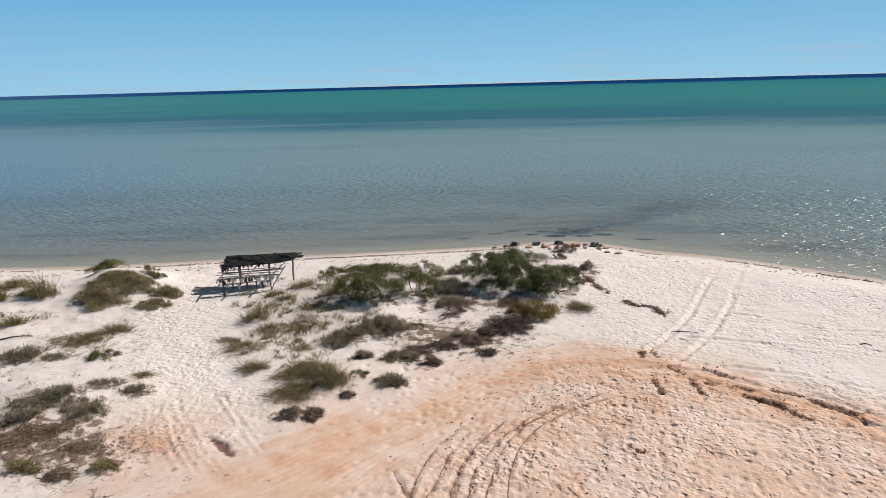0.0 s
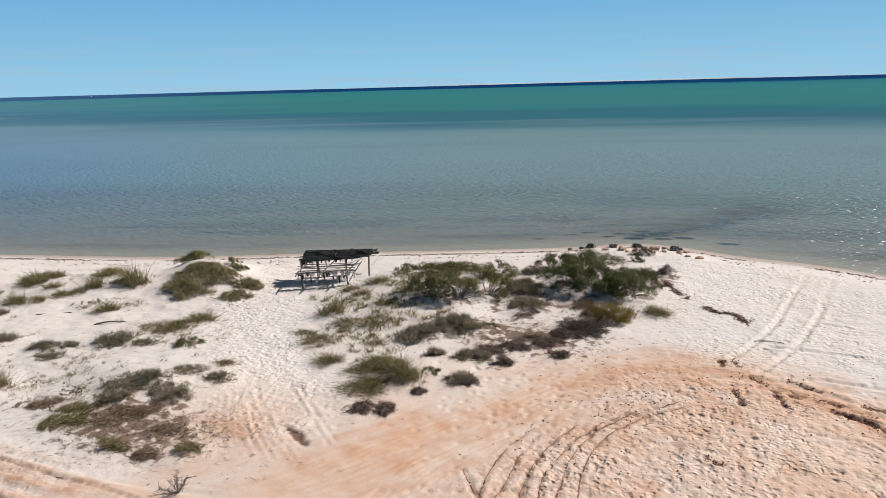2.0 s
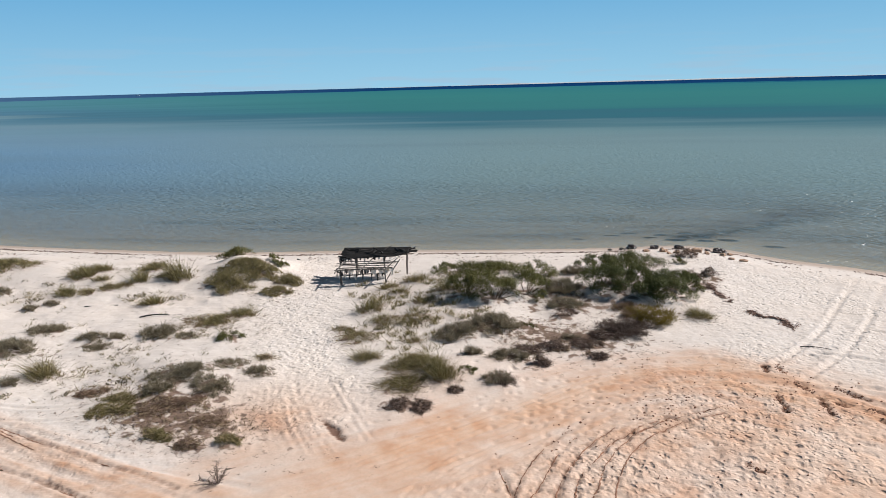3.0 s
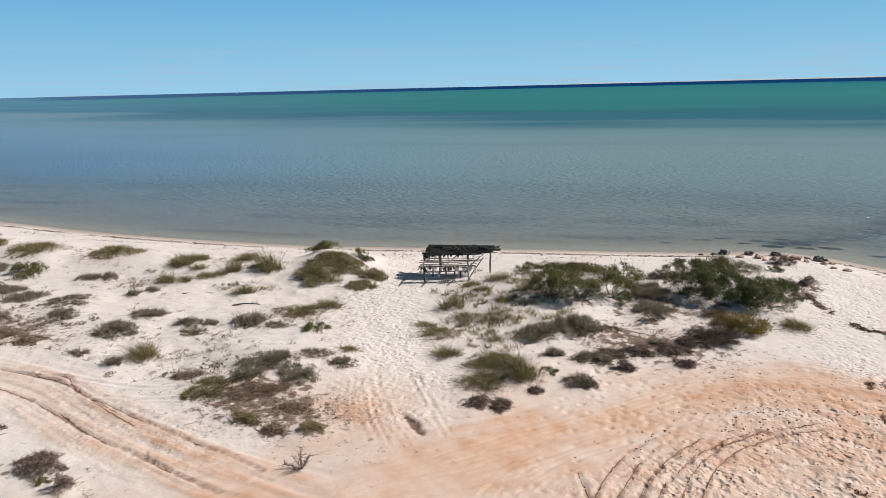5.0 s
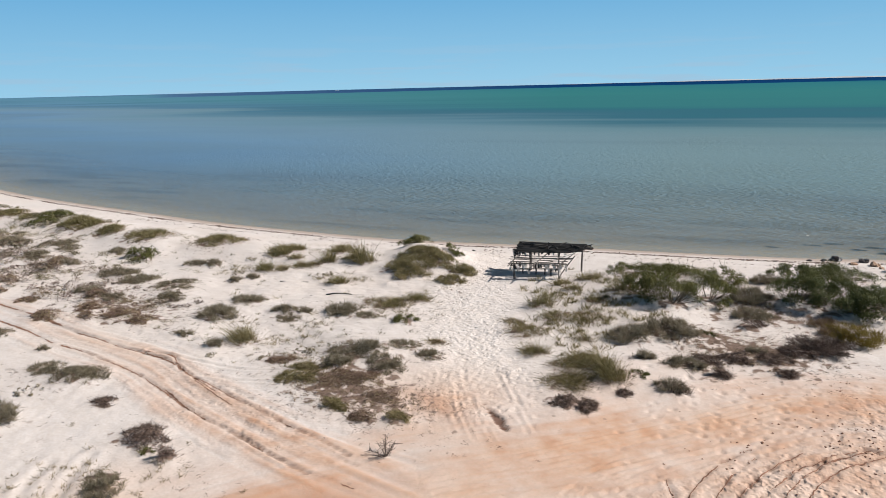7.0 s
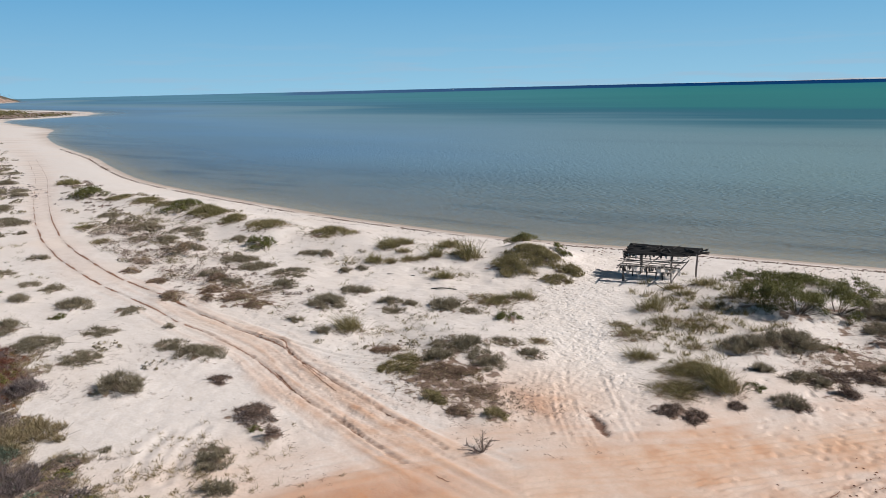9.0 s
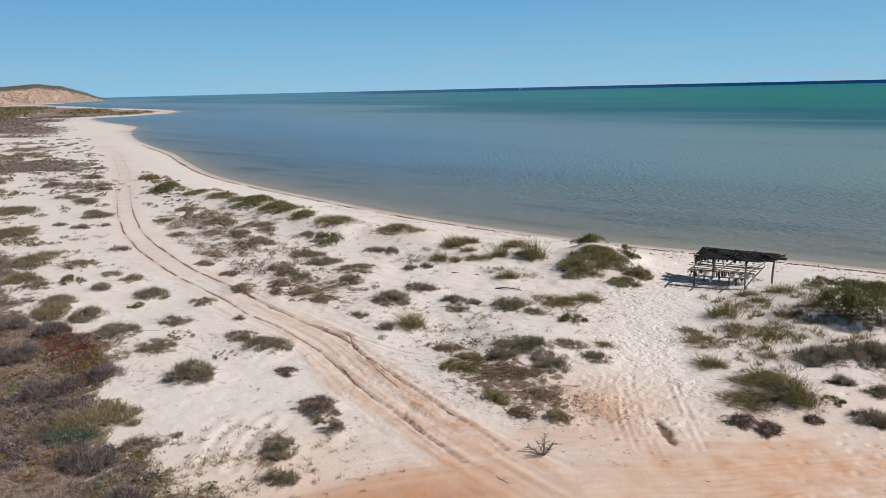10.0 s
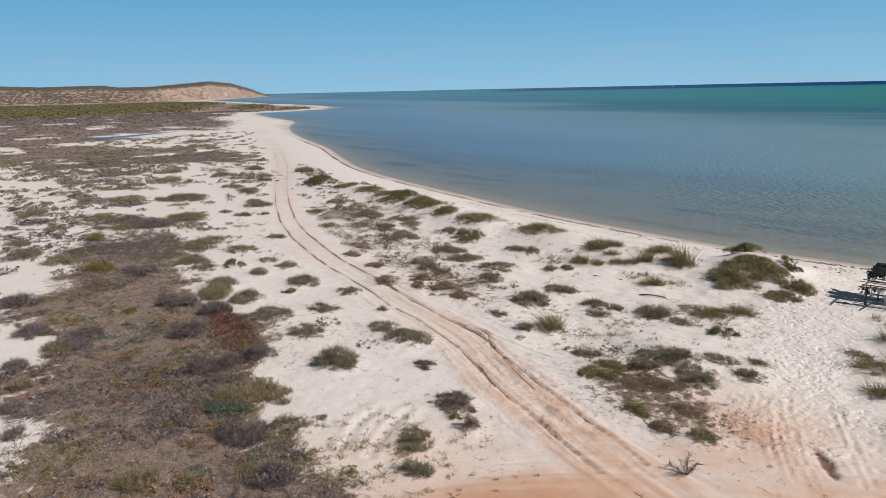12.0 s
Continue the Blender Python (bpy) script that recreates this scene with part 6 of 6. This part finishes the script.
# beams from front to back, and rails along the front
for i, (a, b) in enumerate((((-12.15, 36.1, 0.93), (-11.75, 39.5, 1.64)), ((-10.85, 36.1, 0.95), (-10.1, 39.55, 1.58)), ((-9.45, 36.5, 1.0), (-8.7, 39.6, 1.54)))):
    bm_part("beam", pole(a, b, 0.034, 0.026, 30 + i), GREYWOOD, shelter)
for i, (a, b) in enumerate((((-12.3, 36.8, 0.92), (-9.1, 37.25, 1.0)), ((-12.1, 36.9, 0.60), (-9.4, 37.3, 0.7)), ((-12.25, 37.5, 1.06), (-8.8, 37.6, 1.28)), ((-12.2, 38.9, 1.6), (-8.1, 39.3, 1.56)))):
    bm_part("rail", pole(a, b, 0.035, 0.03, 40 + i), GREYWOOD, shelter)
for i in range(5):
    rg_ = random.Random(340 + i)
    bm_part("rail", pole((-12.25 + rg_.uniform(-0.2, 0.2), 36.5 + 0.26 * i, 0.98 + 0.065 * i), (-9.2 + rg_.uniform(-0.2, 0.4), 36.75 + 0.26 * i, 1.02 + 0.065 * i), 0.026, 0.02, 350 + i), GREYWOOD, shelter)
bm_part("brace", pole((-9.5, 37.2, 0.25), (-8.85, 38.1, 1.3), 0.035, 0.03, 51), GREYWOOD, shelter)
bm_part("brace", pole((-9.75, 37.5, 1.15), (-9.0, 38.3, 1.36), 0.04, 0.03, 52), PALE, shelter, "bleached loose branch")
for i in range(22):
    y = 37.72 + 0.068 * i
    z = 1.40 + 0.0095 * i
    rg_ = random.Random(70 + i)
    x0, x1 = -12.2 + rg_.uniform(-0.3, 0.35), -8.25 - 0.09 * max(0, 12 - i) + rg_.uniform(-0.35, 0.3)
    bm_part("roof_slat", pole((x0, y + rg_.uniform(-0.06, 0.06), z + rg_.uniform(0, 0.06)), (x1, y + 0.42, z + rg_.uniform(0.0, 0.05)), rg_.uniform(0.04, 0.07), rg_.uniform(0.03, 0.055), 80 + i, 6, 0.02), DARKWOOD, shelter)
for i in range(26):
    rg_ = random.Random(170 + i)
    x = -12.0 + 3.6 * rg_.random()
    y = 38.0 + 1.1 * rg_.random()
    bm_part("roof_branch", pole((x, y, 1.62), (x + rg_.uniform(-0.5, 0.6), y + rg_.uniform(-0.45, 0.5), 1.66 + rg_.uniform(0, 0.16)), 0.05, 0.02, 190 + i, 6), DARKWOOD, shelter)


def strip(x, y, z, long, wide, seed):
    """A limp hanging strip with some thickness."""
    rg = random.Random(seed)
    bm = bmesh.new()
    rows, a = [], rg.uniform(0.3, 1.3)
    for i in range(5):
        t = i / 4
        c = Vector((x + rg.uniform(-0.015, 0.015), y + rg.uniform(-0.02, 0.02), z - long * t))
        w = wide * (1 - 0.35 * t) * rg.uniform(0.8, 1.15) / 2
        d = Vector((math.cos(a + 0.3 * t), math.sin(a + 0.3 * t), 0))
        n = Vector((-d.y, d.x, 0)) * 0.012
        rows.append([bm.verts.new(c + s * d * w + q * n) for s, q in ((-1, -1), (1, -1), (1, 1), (-1, 1))])
    for p, q in zip(rows, rows[1:]):
        for k in range(4):
            bm.faces.new((p[k], p[(k + 1) % 4], q[(k + 1) % 4], q[k]))
    bm.faces.new(rows[0])
    bm.faces.new(rows[-1][::-1])
    return bm


for i in range(62):
    rg_ = random.Random(400 + i)
    t = min(1, (i + rg_.random()) / 62 * (0.8 + 0.4 * math.sin(i * 0.9) ** 2))
    low_ = i % 4 == 0
    x, y = -12.25 + 3.1 * t, 36.8 + 0.45 * t
    bm_part("hanging_strip", strip(x, y, (0.68 if low_ else 1.0) , rg_.uniform(0.14, 0.42), rg_.uniform(0.08, 0.22), 500 + i), PALE if rg_.random() < 0.72 else DARKCLOTH, shelter)
for i in range(30):
    rg_ = random.Random(600 + i)
    t = rg_.random()
    bm_part("hanging_strip", strip(-12.3 + 2.9 * t * t, 37.75 + 0.32 * t, 1.42, rg_.uniform(0.12, 0.36), rg_.uniform(0.1, 0.2), 620 + i), PALE if rg_.random() < 0.35 else DARKCLOTH, shelter)

# driftwood on the sand
for i, (a, b, r) in enumerate((((-12.4, 41.2), (-11.0, 41.5), .05), ((10.0, 29.3), (11.1, 29.0), .022), ((-20.6, 30.6), (-19.2, 31.0), .04), ((-16.8, 42.6), (-15.2, 42.2), .05), ((17.2, 27.3), (17.6, 27.15), .035), ((-24.5, 31.8), (-22.9, 32.3), .04))):
    ob = tagged(new("driftwood"), "grey driftwood branch lying on the sand", "driftwood", "driftwood")
    ob.location = (a[0], a[1], float(height(a[0], a[1])) + r * 0.5)
    dz = float(height(b[0], b[1])) - float(height(a[0], a[1]))
    bm_part("branch", pole((0, 0, 0), (b[0] - a[0], b[1] - a[1], dz), r, r * 0.5, 700 + i, 6, 0.1), DARKWOOD, ob)


# ---------------------------------------------------------------- headland
ha, hr = np.meshgrid(np.radians(np.linspace(60, 112, 260)), np.linspace(0, 1, 46))
deg = np.degrees(ha)
foot = np.interp(deg, [60, 63.2, 65, 68, 72, 78, 82, 95, 112], [2300, 2000, 1700, 1350, 1200, 1200, 1240, 1200, 1200])
crest = np.interp(deg, [60, 63.1, 63.83, 64.85, 66.07, 67.49, 68.51, 70.52, 72.09, 73.98, 75.08, 76.89, 78.65, 80.0, 81.33, 90, 112], [-4, -2, 9, 24, 36.5, 40, 37, 31.5, 27.6, 27.8, 32, 31.5, 30.5, 32, 34, 36, 32]) + 1.2 * (fnoise(deg * 2.2, deg * 0, 113) - 0.5)
far = foot + 60 + 700 * hr ** 1.5
ex, ey = -np.sin(ha) * far, np.cos(ha) * far
gully = np.abs(np.sin(deg * 7.3 + 2.2 * fnoise(deg * 1.1, hr * 2, 111))) * 0.6 + fnoise(deg * 3.1, hr * 4, 112)
prof = np.clip(sstep(0, 0.34, hr) * (0.86 + 0.16 * sstep(0.3, 0.6, hr)), 0, 1)
ez = -2 + (crest + 2) * prof - 5.0 * gully * np.sin(np.pi * np.clip(hr / 0.36, 0, 1)) * sstep(0, 20, crest)
ez = ez * sstep(1.0, 0.9, hr) - 2
hv = np.stack([ex.ravel(), ey.ravel(), ez.ravel()], 1)
ii = np.arange(260 * 46).reshape(46, 260)
hq = np.stack([ii[:-1, :-1], ii[:-1, 1:], ii[1:, 1:], ii[1:, :-1]], -1).reshape(-1, 4)
hill_mesh = mesh_of("headland", hv, [hq[:, ::-1]], HILL, True)
grown = np.maximum.reduce([0.95 * sstep(0.24, 0.33, hr), 0.5 * sstep(0.09, 0.03, hr), 0.34 + 0.28 * sstep(69, 75, deg)])
hill_mesh.attributes.new("grown", "FLOAT", "POINT").data.foreach_set("value", grown.ravel().astype(np.float32))
tagged(new("backdrop_headland", hill_mesh), "red sandy escarpment of a low headland across the bay", "hill", kind="structure")
rg = np.random.default_rng(801)
k = rg.choice(len(hv), 26000)
k = k[(rg.random(26000) < np.where(hr.ravel()[k] > 0.30, 0.95, np.where(hr.ravel()[k] < 0.06, 0.9, 0.3))) & (hv[k, 2] > -1)]
P = hv[k] + rg.normal(0, 1, (len(k), 3)) * np.array([9, 9, 0]) + np.array([0, 0, 0.2])
v, f = joined([leaf_quads(P, np.tile([0.2, 0, 3.5], (len(P), 1)), 1.7, rg, 1.9)])
tagged(new("hill_scrub", mesh_of("hill_scrub", v, f, make_leaf("hill_leaf", (0.075, 0.062, 0.04), (0.13, 0.105, 0.07), (0.17, 0.13, 0.09), 0.0))), "dark scrub over the top of the headland", "scrub", kind="stuff")


# ---------------------------------------------------------------- a boat far out


def hull():
    """A pointed hull with a sheer line, 14 m long."""
    bm = bmesh.new()
    rows = []
    for i in range(9):
        t = i / 8
        x = -7 + 14 * t
        w = 2.1 * (1 - max(0, (t - 0.45) / 0.55) ** 2.2)
        z1 = 1.5 + 0.9 * t * t
        rows.append([bm.verts.new((x, s * w * k, z)) for s, k, z in ((-1, 1, z1), (-1, 0.7, 0.1), (1, 0.7, 0.1), (1, 1, z1))])
    for p, q in zip(rows, rows[1:]):
        for k in range(4):
            bm.faces.new((p[k], p[(k + 1) % 4], q[(k + 1) % 4], q[k]))
    bm.faces.new(rows[0])
    bm.faces.new(rows[-1][::-1])
    return bm


def cabin():
    bm = bmesh.new()
    bmesh.ops.create_cube(bm, size=1, matrix=Matrix.Translation((-1.5, 0, 2.9)) @ Matrix.Diagonal((5, 2.8, 2.6, 1)))
    for q in bm.verts:
        if q.co.z > 3:
            q.co.x = q.co.x * 0.8 - 0.5
    bmesh.ops.bevel(bm, geom=bm.edges[:], offset=0.15, segments=2, affect="EDGES")
    return bm


boat = tagged(new("motor_boat"), "small white motor boat far out on the sea", "boat")
boat.matrix_world = pose(-1593, 2541, SEA - 0.1, 0, 0, 25)
bm_part("hull", hull(), BOATPAINT, boat)
bm_part("cabin", cabin(), BOATPAINT, boat)


# ---------------------------------------------------------------- pale dunes of a far coast on the horizon
ca = np.radians(np.linspace(-34, 14, 220))
top_ = 1.5 + 7.0 * fnoise(np.degrees(ca) * 0.35, ca * 0, 121) * sstep(-0.1, 0.35, np.sin(np.degrees(ca) * 0.16 + 2.6) + 0.4)
coast = np.concatenate([np.stack([-np.sin(ca) * q, np.cos(ca) * q, z], 1) for q, z in ((4620, -3 + 0 * ca), (4640, top_ - 2), (4700, top_), (4740, -3 + 0 * ca))])
ii = np.arange(4 * 220).reshape(4, 220)
coast_q = np.stack([ii[:-1, :-1], ii[:-1, 1:], ii[1:, 1:], ii[1:, :-1]], -1).reshape(-1, 4)
tagged(new("backdrop_coast", mesh_of("backdrop_coast", coast, [coast_q[:, ::-1]], make_plain("far_dune_sand", (0.42, 0.45, 0.48), (0.54, 0.56, 0.58), 0.01, 0.95), True)), "pale low dunes of a far coast on the horizon", "coast", kind="structure")
